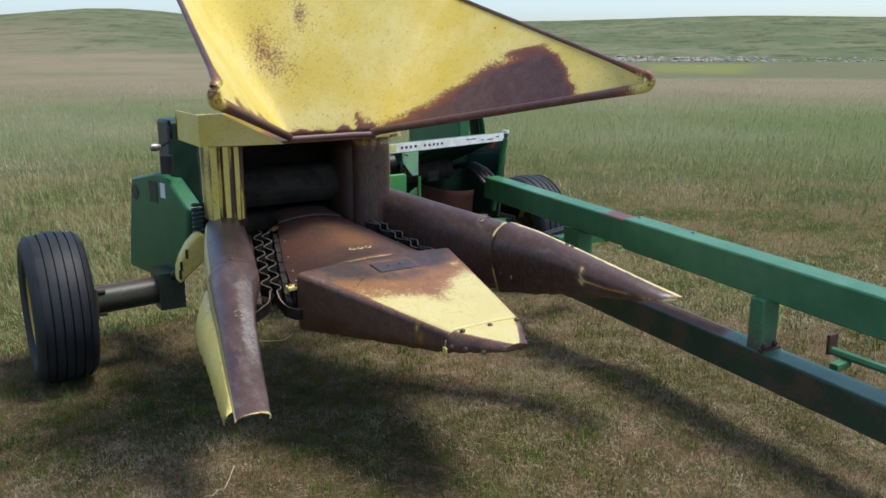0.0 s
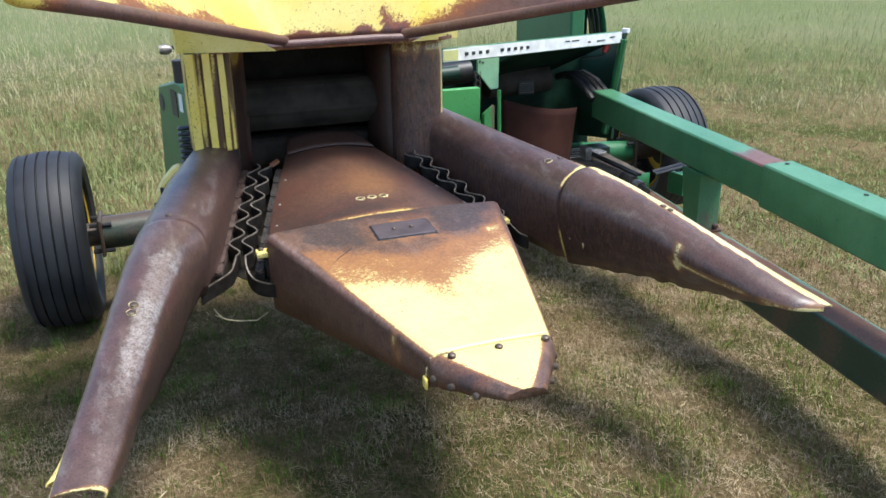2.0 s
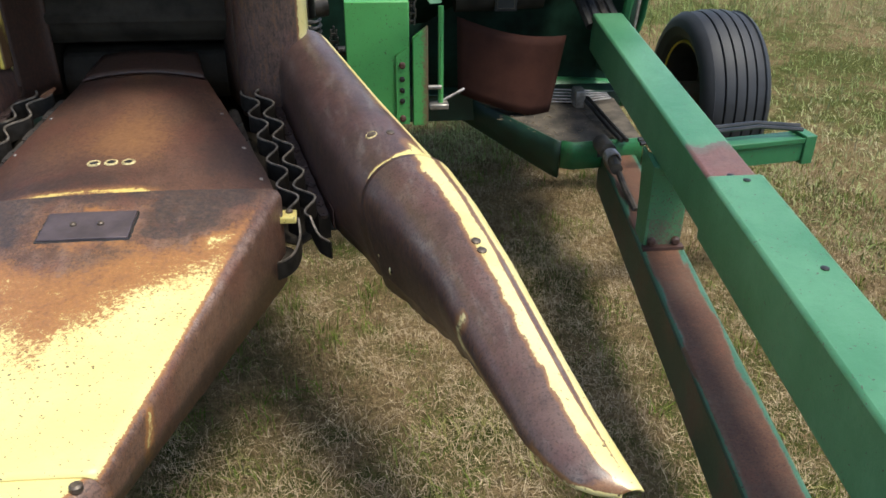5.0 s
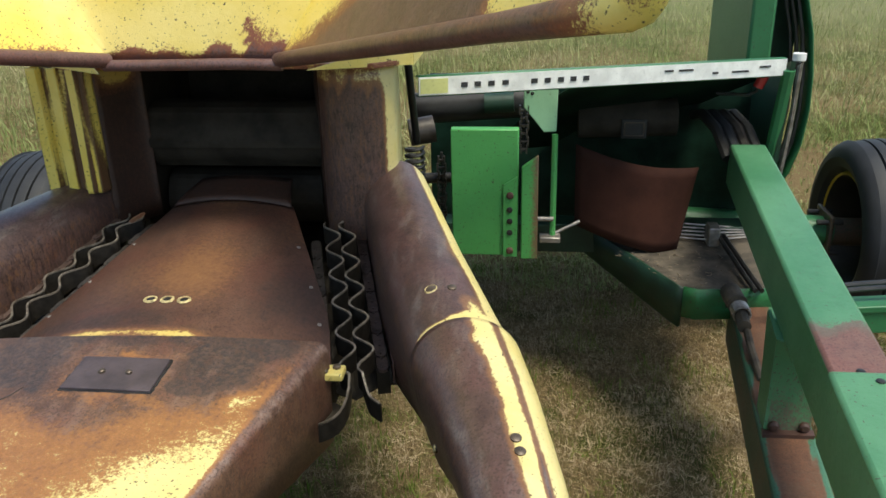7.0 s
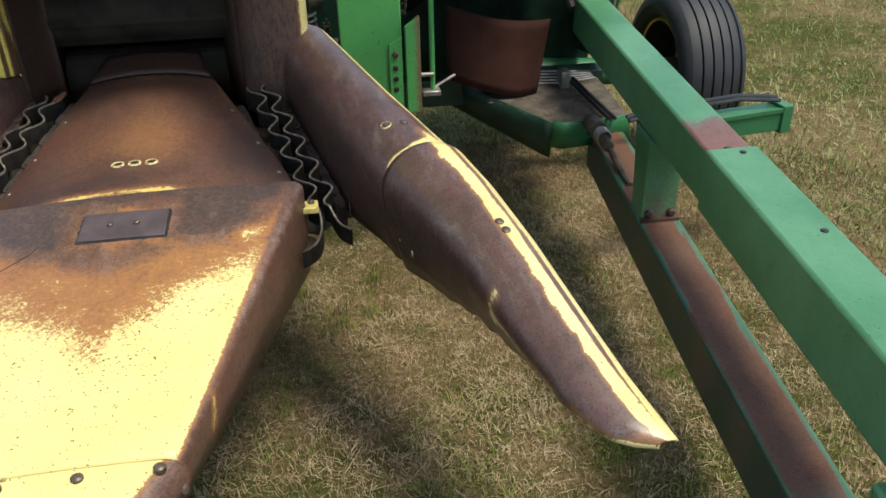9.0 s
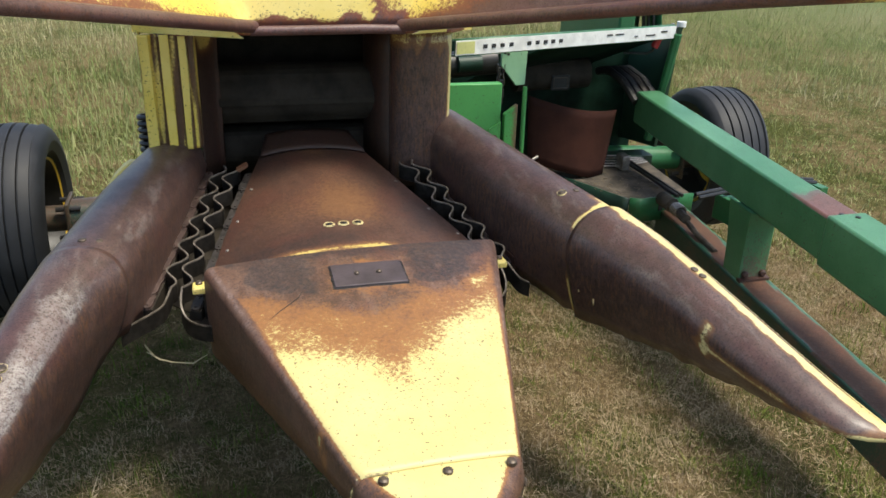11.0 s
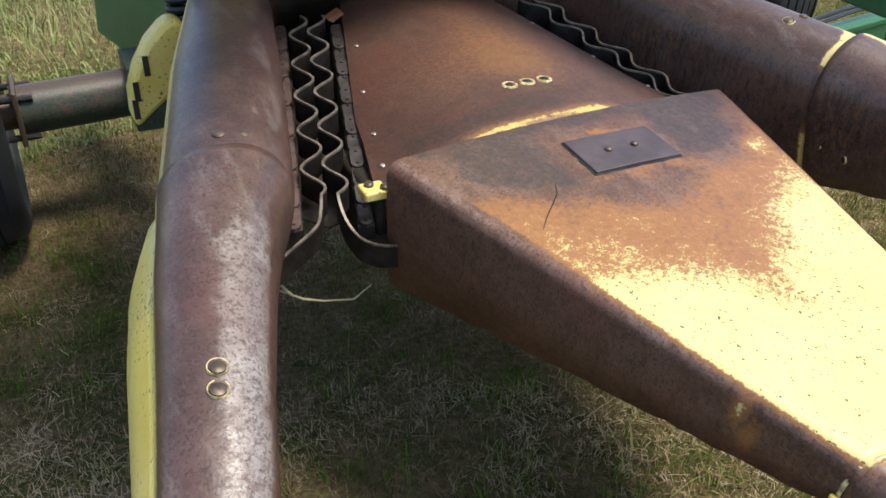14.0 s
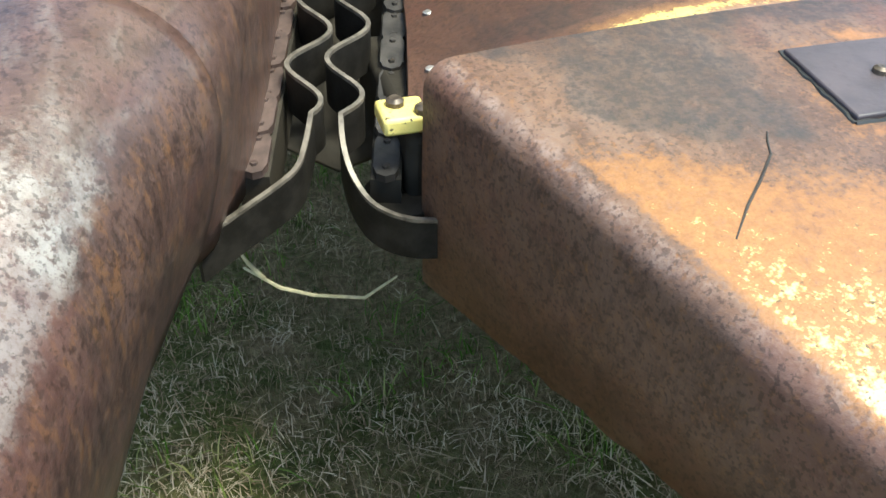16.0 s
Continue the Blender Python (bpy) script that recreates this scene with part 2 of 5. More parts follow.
def thing(name, at, label, category, group="", kind=""):
    e = new(name)
    e.location = at
    e.empty_display_size = 0.1
    return tagged(e, label, category, group, kind)


def box(bm, x0, x1, y0, y1, z0, z1, m=None):
    vs = [bm.verts.new((x, y, z)) for z in (z0, z1) for y in (y0, y1) for x in (x0, x1)]
    for f in ((0, 1, 3, 2), (4, 6, 7, 5), (0, 4, 5, 1), (1, 5, 7, 3), (3, 7, 6, 2), (2, 6, 4, 0)):
        bm.faces.new([vs[i] for i in f])
    if m is not None:
        for v in vs:
            v.co = m @ v.co
    return vs


def grid(bm, rows, close_u=False, close_v=False):
    """Faces between rows of points."""
    vs = [[bm.verts.new(p) for p in r] for r in rows]
    n, k = len(vs), len(vs[0])
    for i in range(n if close_u else n - 1):
        for j in range(k if close_v else k - 1):
            bm.faces.new((vs[i][j], vs[(i + 1) % n][j], vs[(i + 1) % n][(j + 1) % k], vs[i][(j + 1) % k]))
    return vs


def frames(pts):
    out = []
    pts = [Vector(p) for p in pts]
    for i, p in enumerate(pts):
        d = (pts[min(i + 1, len(pts) - 1)] - pts[max(i - 1, 0)]).normalized()
        ref = Vector((0, 0, 1)) if abs(d.z) < 0.95 else Vector((0, 1, 0))
        s = d.cross(ref).normalized()
        out.append((p, s, s.cross(d).normalized(), d))
    return out


def tube(bm, pts, r, n=10, cap=True):
    """A round bar along a line of points; r is one radius or one for each point."""
    fr = frames(pts)
    rs = r if isinstance(r, (list, tuple)) else [r] * len(fr)
    rows = [[p + (s * math.cos(a) + u * math.sin(a)) * q for a in (2 * math.pi * j / n for j in range(n))] for (p, s, u, d), q in zip(fr, rs)]
    vs = grid(bm, rows, close_v=True)
    if cap:
        bm.faces.new(vs[0])
        bm.faces.new(list(reversed(vs[-1])))


def ribbon(bm, pts, height, thick):
    """An upright strip along a line of points."""
    rows = []
    for p, s, u, d in frames(pts):
        s = Vector((s.x, s.y, 0)).normalized() * thick / 2
        h = Vector((0, 0, height / 2))
        rows.append([p - s - h, p + s - h, p + s + h, p - s + h])
    vs = grid(bm, rows, close_v=True)
    bm.faces.new(vs[0])
    bm.faces.new(list(reversed(vs[-1])))


def prism(bm, poly, a, b, axis):
    """A polygon drawn out along one axis from a to b."""
    def at(p, q):
        return {"x": (q, p[0], p[1]), "y": (p[0], q, p[1]), "z": (p[0], p[1], q)}[axis]
    lo, hi = [bm.verts.new(at(p, a)) for p in poly], [bm.verts.new(at(p, b)) for p in poly]
    n = len(poly)
    bm.faces.new(lo)
    bm.faces.new(list(reversed(hi)))
    for i in range(n):
        bm.faces.new((lo[i], hi[i], hi[(i + 1) % n], lo[(i + 1) % n]))


def lathe(bm, prof, center, axis="x", n=48):
    """Turn a profile of (along, radius) round an axis."""
    rows = []
    for i in range(n):
        c, s = math.cos(2 * math.pi * i / n), math.sin(2 * math.pi * i / n)
        if axis == "x":
            rows.append([Vector(center) + Vector((u, r * c, r * s)) for u, r in prof])
        elif axis == "y":
            rows.append([Vector(center) + Vector((r * c, u, r * s)) for u, r in prof])
        else:
            rows.append([Vector(center) + Vector((r * c, r * s, u)) for u, r in prof])
    grid(bm, rows, close_u=True)


def lerp(a, b, t):
    return a + (b - a) * t


def table(rows, y):
    """Values between the rows of a table that is keyed by falling y."""
    if y >= rows[0][0]:
        return rows[0][1:]
    for a, b in zip(rows, rows[1:]):
        if y >= b[0]:
            t = (a[0] - y) / (a[0] - b[0])
            return tuple(lerp(p, q, t) for p, q in zip(a[1:], b[1:]))
    return rows[-1][1:]


def sstep(lo, hi, v):
    t = max(0.0, min(1.0, (v - lo) / (hi - lo)))
    return t * t * (3 - 2 * t)


def bolt(parent, at, normal=(0, 0, 1), r=0.011, h=0.008, mat=None, ring=0.0):
    m = Matrix.Translation(at) @ Vector(normal).to_track_quat("Z", "Y").to_matrix().to_4x4()
    bm = bmesh.new()
    lathe(bm, [(-0.004, r), (h * 0.6, r), (h, r * 0.6), (h, 0.0005)], (0, 0, 0), "z", 10)
    bmesh.ops.transform(bm, matrix=m, verts=bm.verts)
    b = part("bolt", bm, mat or M_BOLT, parent)
    if ring:
        bm = bmesh.new()
        lathe(bm, [(0.0, ring), (0.003, ring * 0.9), (0.0035, r * 1.3), (0.0, r * 1.1)], (0, 0, 0), "z", 16)
        bmesh.ops.transform(bm, matrix=m, verts=bm.verts)
        part("paint_ring", bm, M_RING, b)
    return b


CX = -0.03  # the header's middle


def mirror(p):
    return (2 * CX - p[0], p[1], p[2])


# ---- ground ----
def height(x, y):
    r = math.hypot(x, y)
    az = math.degrees(math.atan2(x, y))
    e = 1.80 + 0.65 * math.exp(-((az - 10.5) / 6) ** 2) + 0.26 * math.exp(-((az - 51) / 8) ** 2) - 0.5 * math.exp(-((az + 40) / 30) ** 2)
    e += 0.05 * noise.noise((az * 0.35, 3.1, 0.0))
    top = math.tan(radians(e)) * 320 + 1.63
    h = top * sstep(130, 320, r) if az > 25 else top * sstep(70, 320, r)
    h -= 0.02 * max(0.0, r - 320)
    near = sstep(1.5, 8, r)
    h -= 0.145 * (1 - math.exp(-max(0.0, y + 0.35) / 0.8))  # falls away under the machine
    return h + near * 0.05 * noise.noise((x * 0.25, y * 0.25, 0)) + 0.006 * noise.noise((x * 3, y * 3, 1.0))


def ground():
    bm = bmesh.new()
    radii = [0.0]
    r = 0.12
    while r < 2600:
        radii.append(r)
        r *= 1.075
    rows = []
    n = 160
    for r in radii[1:]:
        rows.append([(r * math.sin(2 * math.pi * j / n), r * math.cos(2 * math.pi * j / n), height(r * math.sin(2 * math.pi * j / n), r * math.cos(2 * math.pi * j / n))) for j in range(n)])
    vs = grid(bm, rows, close_v=True)
    bm.faces.new(vs[0])
    k = Nodes("dry_mown_grass_ground")
    big, mid, fine, grit = k.noise(0.9, 5), k.noise(7.0, 5), k.noise(60.0, 5, 0.7), k.noise(240.0, 3)
    straw = k.mix(k.step(fine, 0.35, 0.65), (0.125, 0.085, 0.042), (0.24, 0.175, 0.09))
    green = k.mix(k.step(fine, 0.35, 0.65), (0.045, 0.052, 0.014), (0.095, 0.100, 0.030))
    c = k.mix(k.step(k.op("ADD", k.op("MULTIPLY", big, 0.6), k.op("MULTIPLY", mid, 0.4)), 0.42, 0.60), straw, green)
    c = k.mix(k.op("MULTIPLY", k.step(grit, 0.52, 0.7), 0.5), c, (0.045, 0.033, 0.020))
    sep = k.t.nodes.new("ShaderNodeSeparateXYZ")
    k.t.links.new(k.pos, sep.inputs[0])
    smudge = k.noise(0.045, 6, 0.62)
    spots = k.noise(0.16, 5, 0.7)
    dist = k.t.nodes.new("ShaderNodeVectorMath")
    dist.operation = "LENGTH"
    k.t.links.new(k.pos, dist.inputs[0])
    r = k.op("ADD", dist.outputs["Value"], k.op("MULTIPLY", k.op("SUBTRACT", smudge, 0.5), 40.0))
    side = k.op("DIVIDE", sep.outputs[0], dist.outputs["Value"])
    dry = k.mix(k.step(smudge, 0.40, 0.62), (0.26, 0.215, 0.135), (0.20, 0.185, 0.105))
    far = k.mix(k.step(smudge, 0.40, 0.62), (0.135, 0.165, 0.068), (0.215, 0.205, 0.115))
    far = k.mix(k.step(r, 26.0, 34.0), far, dry)
    belt = k.mix(k.step(side, 0.45, 0.62), dry, k.mix(k.step(spots, 0.4, 0.6), (0.155, 0.165, 0.085), (0.175, 0.165, 0.095)))
    far = k.mix(k.step(r, 50.0, 62.0), far, belt)
    hill = k.mix(k.step(smudge, 0.38, 0.62), (0.125, 0.150, 0.078), (0.185, 0.190, 0.105))
    hill = k.mix(k.op("MULTIPLY", k.step(spots, 0.53, 0.60), 0.75), hill, (0.070, 0.088, 0.046))
    hill = k.mix(k.op("MULTIPLY", k.step(k.noise(0.55, 5, 0.75), 0.55, 0.66), 0.55), hill, (0.060, 0.075, 0.040))
    tan_side = k.mix(k.step(spots, 0.42, 0.62), (0.235, 0.20, 0.125), (0.15, 0.145, 0.085))
    hill = k.mix(k.op("MULTIPLY", k.step(side, 0.30, 0.0), k.step(r, 260.0, 170.0)), hill, tan_side)
    flowers = k.op("MULTIPLY", k.op("MULTIPLY", k.step(side, 0.715, 0.735), k.step(side, 0.815, 0.785)), k.op("MULTIPLY", k.step(r, 62.0, 70.0), k.step(r, 108.0, 98.0)))
    far = k.mix(k.op("MULTIPLY", flowers, 0.5), far, (0.24, 0.27, 0.065))
    far = k.mix(k.step(r, 105.0, 130.0), far, hill)
    c = k.mix(k.step(dist.outputs["Value"], 5.0, 16.0), c, far)
    k.bump(k.op("ADD", fine, k.op("MULTIPLY", grit, 0.6)), 0.6, 0.02)
    ob = part("ground", bm, k.done(c, 1.0, 0.0, 0.02), None, angle=180)
    tagged(ob, "dry mown meadow ground rising to low grassy hills", "ground", kind="structure")


ground()


def grass_material(name, cols, patch, far=False):
    k = Nodes(name)
    isl = k.t.nodes.new("ShaderNodeNewGeometry").outputs["Random Per Island"]
    p = k.noise(patch, 4)
    v = k.op("ADD", k.op("MULTIPLY", isl, 0.55 if far else 0.62), k.op("MULTIPLY", k.op("SUBTRACT", p, 0.42 if far else 0.385), 1.7))
    if not far:
        v = k.op("ADD", v, k.op("MULTIPLY", k.op("SUBTRACT", k.noise(12.0, 3), 0.5), 1.1))
        v = k.op("ADD", v, k.op("MULTIPLY", k.op("SUBTRACT", k.noise(4.2, 3), 0.52), 1.3))
        sep = k.t.nodes.new("ShaderNodeSeparateXYZ")
        k.t.links.new(k.pos, sep.inputs[0])
        # drier towards the drawbar side
        v = k.op("ADD", v, k.op("MULTIPLY_ADD", k.step(sep.outputs[0], -0.7, 0.7), 0.26, 0.0))
        # a trodden dry spot ahead of the wheel
        spot = k.t.nodes.new("ShaderNodeVectorMath")
        spot.operation = "DISTANCE"
        k.t.links.new(k.pos, spot.inputs[0])
        spot.inputs[1].default_value = (-1.05, -0.12, 0.0)
        v = k.op("ADD", v, k.op("MULTIPLY", k.step(spot.outputs["Value"], 0.60, 0.10), 0.42))
    if far:
        # dry belt some way off, and a drier side of the field
        dist = k.t.nodes.new("ShaderNodeVectorMath")
        dist.operation = "LENGTH"
        k.t.links.new(k.pos, dist.inputs[0])
        r = dist.outputs["Value"]
        sep = k.t.nodes.new("ShaderNodeSeparateXYZ")
        k.t.links.new(k.pos, sep.inputs[0])
        belt = k.op("MULTIPLY", k.step(r, 24.0, 32.0), 0.45)
        side = k.op("MULTIPLY", k.step(k.op("DIVIDE", sep.outputs[0], r), 0.25, -0.15), k.op("MULTIPLY", k.step(r, 6.0, 11.0), 0.50))
        v = k.op("ADD", v, k.op("MAXIMUM", belt, side))
    ramp = k.t.nodes.new("ShaderNodeValToRGB")
    el = ramp.color_ramp.elements
    el[0].position, el[0].color = 0.0, (*cols[0], 1)
    el[1].position, el[1].color = 1.0, (*cols[-1], 1)
    for i, c in enumerate(cols[1:-1]):
        e = el.new((i + 1) / (len(cols) - 1))
        e.color = (*c, 1)
    k.link(v, ramp.inputs[0])
    return k.done(ramp.outputs[0], 0.8, 0.0, 0.04)


def blades(name, xs, ys, zs, hmin, hmax, width, lean, material, label, rng):
    """Curved blades of grass, one joined mesh."""
    n = len(xs)
    a = rng.uniform(0, 2 * np.pi, n)
    h = rng.uniform(hmin, hmax, n) * rng.uniform(0.6, 1.0, n)
    w = width * rng.uniform(0.6, 1.3, n)
    ln = np.abs(rng.normal(0, lean, n)) * h
    d = np.stack([np.cos(a), np.sin(a), np.zeros(n)], 1)
    s = np.stack([-np.sin(a), np.cos(a), np.zeros(n)], 1)
    s = s * np.cos(rng.uniform(0, 1.2, n))[:, None] + d * 0.3
    base = np.stack([xs, ys, zs], 1)
    up = np.array([0, 0, 1.0])
    fall = np.clip(1.25 - ln / (h * 2.2), 0.25, 1.0)
    mid = base + d * (ln * 0.35)[:, None] + up * (h * 0.6 * fall)[:, None]
    tip = base + d * ln[:, None] + up * (h * fall * fall)[:, None]
    v = np.stack([base - s * w[:, None] / 2, base + s * w[:, None] / 2, mid + s * w[:, None] * 0.4, mid - s * w[:, None] * 0.4, tip], 1).reshape(-1, 3)
    i = np.arange(n)[:, None] * 5
    loops = np.concatenate([i + np.array([[0, 1, 2, 3]]), i + np.array([[3, 2, 4]])], 1).ravel()
    me = bpy.data.meshes.new(name)
    me.vertices.add(len(v))
    me.vertices.foreach_set("co", v.ravel())
    me.loops.add(len(loops))
    me.loops.foreach_set("vertex_index", loops.astype(np.int32))
    me.polygons.add(2 * n)
    starts = (np.arange(n)[:, None] * 7 + np.array([[0, 4]])).ravel()
    me.polygons.foreach_set("loop_start", starts.astype(np.int32))
    me.update(calc_edges=True)
    me.materials.append(material)
    return tagged(new(name, me), label, "grass", kind="stuff")


def zs_of(xs, ys):
    return np.array([height(float(x), float(y)) for x, y in zip(xs, ys)]) - 0.004


def meadow():
    rng = np.random.default_rng(4)
    m_near = grass_material("short_grass_blades", [(0.052, 0.066, 0.018), (0.092, 0.094, 0.032), (0.155, 0.108, 0.058), (0.255, 0.177, 0.100), (0.41, 0.315, 0.20)], 1.6)
    m_far = grass_material("meadow_blades", [(0.165, 0.22, 0.066), (0.23, 0.275, 0.10), (0.31, 0.32, 0.14), (0.41, 0.38, 0.205), (0.48, 0.40, 0.26)], 0.35, True)
    n = 400000
    xs, ys = rng.uniform(-2.6, 2.9, n), rng.uniform(-2.5, 2.3, n)
    blades("lawn_grass", xs, ys, zs_of(xs, ys), 0.014, 0.042, 0.0026, 1.4, m_near, "short dry lawn grass mixed with green blades", rng)
    m_green = grass_material("green_tuft_blades", [(0.040, 0.085, 0.008), (0.075, 0.135, 0.015), (0.12, 0.165, 0.030), (0.24, 0.22, 0.08)], 1.6)
    n = 28000
    at = rng.integers(0, 900, n)
    xs, ys = rng.uniform(-2.6, 2.9, 900)[at] + rng.normal(0, 0.035, n), rng.uniform(-2.5, 2.3, 900)[at] + rng.normal(0, 0.035, n)
    blades("grass_tufts", xs, ys, zs_of(xs, ys), 0.035, 0.085, 0.0034, 0.9, m_green, "longer green grass blades standing in the lawn", rng)
    m_straw = grass_material("dead_straw_blades", [(0.135, 0.090, 0.043), (0.22, 0.152, 0.080), (0.33, 0.245, 0.138), (0.50, 0.40, 0.25)], 3.0)
    n = 75000
    xs, ys = rng.uniform(-2.6, 2.9, n), rng.uniform(-2.5, 2.3, n)
    blades("straw_litter", xs, ys, zs_of(xs, ys) + 0.012, 0.008, 0.020, 0.0022, 3.0, m_straw, "loose dead straw lying flat in the lawn", rng)
    n = 130000
    r, a = 2.2 + 10 * rng.random(n) ** 1.4, np.radians(rng.uniform(-70, 100, n))
    xs, ys = r * np.sin(a), r * np.cos(a)
    keep = (ys > 2.0) | (xs > 2.5) | (xs < -2.4)
    xs, ys = xs[keep], ys[keep]
    blades("mown_grass", xs, ys, zs_of(xs, ys), 0.025, 0.075, 0.006, 1.2, m_far, "mown meadow grass, green and straw coloured", rng)
    n = 150000
    r, a = 3.0 + 45 * rng.random(n) ** 1.8, np.radians(rng.uniform(-65, 90, n))
    xs, ys = r * np.sin(a), r * np.cos(a)
    edge = 3.6 + 0.05 * np.degrees(np.arctan2(xs, ys)).clip(0, 90) + 0.5 * np.sin(xs * 1.7)
    keep = (r > edge + rng.exponential(0.6, n)) & ((ys > 2.6) | (xs > 4.5))
    xs, ys = xs[keep], ys[keep]
    blades("tall_grass", xs, ys, zs_of(xs, ys), 0.08, 0.26, 0.006, 0.8, m_far, "uncut meadow grass going to seed", rng)


meadow()


def rubble():
    rng = random.Random(5)
    bm = bmesh.new()
    for i in range(900):
        az = radians(rng.choice((rng.gauss(49.5, 2.0), rng.gauss(44.5, 1.6), rng.uniform(42, 66))))
        r = rng.uniform(122, 150)
        x, y = r * math.sin(az), r * math.cos(az)
        s = rng.uniform(0.08, 0.36) * (2.0 if rng.random() < 0.08 else 1.0)
        res = bmesh.ops.create_icosphere(bm, subdivisions=1, radius=s)
        for v in res["verts"]:
            k = 1 + 0.5 * noise.noise(v.co * 2.1 + Vector((i, 0, 0)))
            v.co = Vector((v.co.x * k * 1.4 + x, v.co.y * k + y, v.co.z * k * 0.55 + height(x, y) + s * 0.2))
    part("rock_pile", bm, plain("pale_rubble", (0.27, 0.25, 0.195), 0.9, 0.0, 0.4, 0.6, 4.0), None, angle=20)
    ob = bpy.data.objects["rock_pile"]
    tagged(ob, "long low heap of pale field stones", "rocks", kind="stuff")


rubble()

# ---- the header ----
header = thing("row_crop_header", (CX, 0.0, 0.0), "rusty yellow two-row corn header with snouts and gathering chains", "header")


def prow_top(x, y):
    """Height of the middle snout's crowned top."""
    t = (y + 1.1) / 1.02
    z = lerp(0.624, 0.716, max(0.0, t))
    half = lerp(0.155, 0.39, max(0.0, (y + 0.885) / 0.8))
    return z + (0.024 * t - 0.010 * t ** 3) * (1 - min(1.0, abs(x - CX * t) / half) ** 2)


def prow():
    yb, yf, cx = -0.085, -0.885, -0.01
    bm = bmesh.new()
    rows = []
    nv, nu = 44, 26
    rad = 0.026
    for i in range(nv + 1):
        t = i / nv
        y = lerp(yb, yf, t)
        half = lerp(0.392, 0.157, t)
        c = lerp(CX, cx, t)
        zb = lerp(0.47, 0.562, t)
        row = []
        for sgn in (-1, 1):
            x0 = c + sgn * (half - rad)
            ztop = prow_top(x0, y)
            side = [(c + sgn * (half - 0.004), y, zb + 0.006 * noise.noise((y * 30, sgn, 0))), (c + sgn * (half - 0.001), y, lerp(zb, ztop - rad, 0.5))]
            side += [(x0 + sgn * rad * math.cos(a), y, ztop - rad + rad * math.sin(a)) for a in (math.pi / 2 * k / 6 for k in range(7))]
            if sgn < 0:
                row += side
                row += [(c + (half - rad) * (-1 + 2 * j / nu), y, prow_top(c + (half - rad) * (-1 + 2 * j / nu), y)) for j in range(1, nu)]
            else:
                row += list(reversed(side))
        rows.append(row)
    rows = [[(x, y + 0.052 * (x - CX) * (1 - i / nv) ** 2, z) for x, y, z in row] for i, row in enumerate(rows)]
    vs = grid(bm, rows)
    bm.faces.new(vs[0])

    def wear(p):
        t = (yb - p.y) / (yb - yf)
        half, c = lerp(0.392, 0.157, t), lerp(CX, cx, t)
        u = (p.x - c) / half
        if p.z < prow_top(c + math.copysign(half - rad, u), p.y) - rad * 0.3:
            return 0.82 - 0.75 * math.exp(-((t - 0.83 + 0.3 * (p.z - 0.6)) / 0.014) ** 2 - ((p.z - 0.61) / 0.035) ** 2)
        # bleached paint reaches further back on one side; a band of orange rust lies behind it
        tt = t + 0.13 * max(0.0, u) - 0.05 * (1 - u * u) - 0.14 * math.exp(-((u + 0.02) / 0.40) ** 2) + 0.03 * noise.noise((u * 5, 1.0, 0))
        w = 0.79 - sstep(0.13, 0.27, tt) * 0.24 - sstep(0.30, 0.45, tt) * 0.08 - sstep(0.41, 0.60, tt) * 0.27 - sstep(0.6, 0.9, tt) * 0.12
        w += 0.09 * noise.noise((p.x * 16, p.y * 16, 6)) + 0.66 * math.exp(-((t - 0.15) / 0.11) ** 2 - ((u - 0.54) / 0.24) ** 2) + 0.52 * math.exp(-((t - 0.16 - 0.1 * (u + 0.5)) / 0.10) ** 2 - ((u + 0.52) / 0.25) ** 2)
        w += 0.18 * math.exp(-(t / 0.06) ** 2)
        w -= 0.42 * math.exp(-((t - 0.235) / 0.03) ** 2 - ((u - 0.80 + 1.2 * (t - 0.235)) / 0.08) ** 2) + 0.26 * math.exp(-((t - 0.17) / 0.07) ** 2 - ((u - 0.20) / 0.07) ** 2)
        w -= 0.24 * math.exp(-((t - 0.19) / 0.06) ** 2 - ((u + 0.33) / 0.07) ** 2)
        d = max(abs(p.x + 0.0245) - 0.0905, abs(p.y + 0.222) - 0.052)
        w -= 0.30 * math.exp(-((d - 0.014) / 0.016) ** 2) * (0.5 + noise.noise((p.x * 25, p.y * 25, 5)))
        return min(w + 0.75 * sstep(0.92, 0.985, abs(u)), 0.80) if abs(u) > 0.9 else w

    def edge_polish(p):
        t = (yb - p.y) / (yb - yf)
        half, c = lerp(0.392, 0.157, t), lerp(CX, cx, t)
        return 0.65 * math.exp(-((abs(p.x - c) - half + 0.010) / 0.012) ** 2) if p.z > prow_top(c + half - rad, p.y) - rad * 1.1 else 0.0
    body = part("middle_snout", bm, M_PROW, header, "bleached yellow and rust snout box", wear, 40, thick=0.004, polish=edge_polish)
    # a thin crack in the top
    bm = bmesh.new()
    line = [(-0.193, -0.268), (-0.200, -0.280), (-0.206, -0.294), (-0.230, -0.318), (-0.252, -0.338), (-0.278, -0.366)]
    tube(bm, [(x, y, prow_top(x, y) + 0.0027) for x, y in line], [0.0006, 0.0010, 0.0011, 0.0013, 0.0012, 0.0006], 6)
    part("crack", bm, M_BLACK, body, "dark crack line")
    # the bolted nose plate
    bm = bmesh.new()
    rows = []
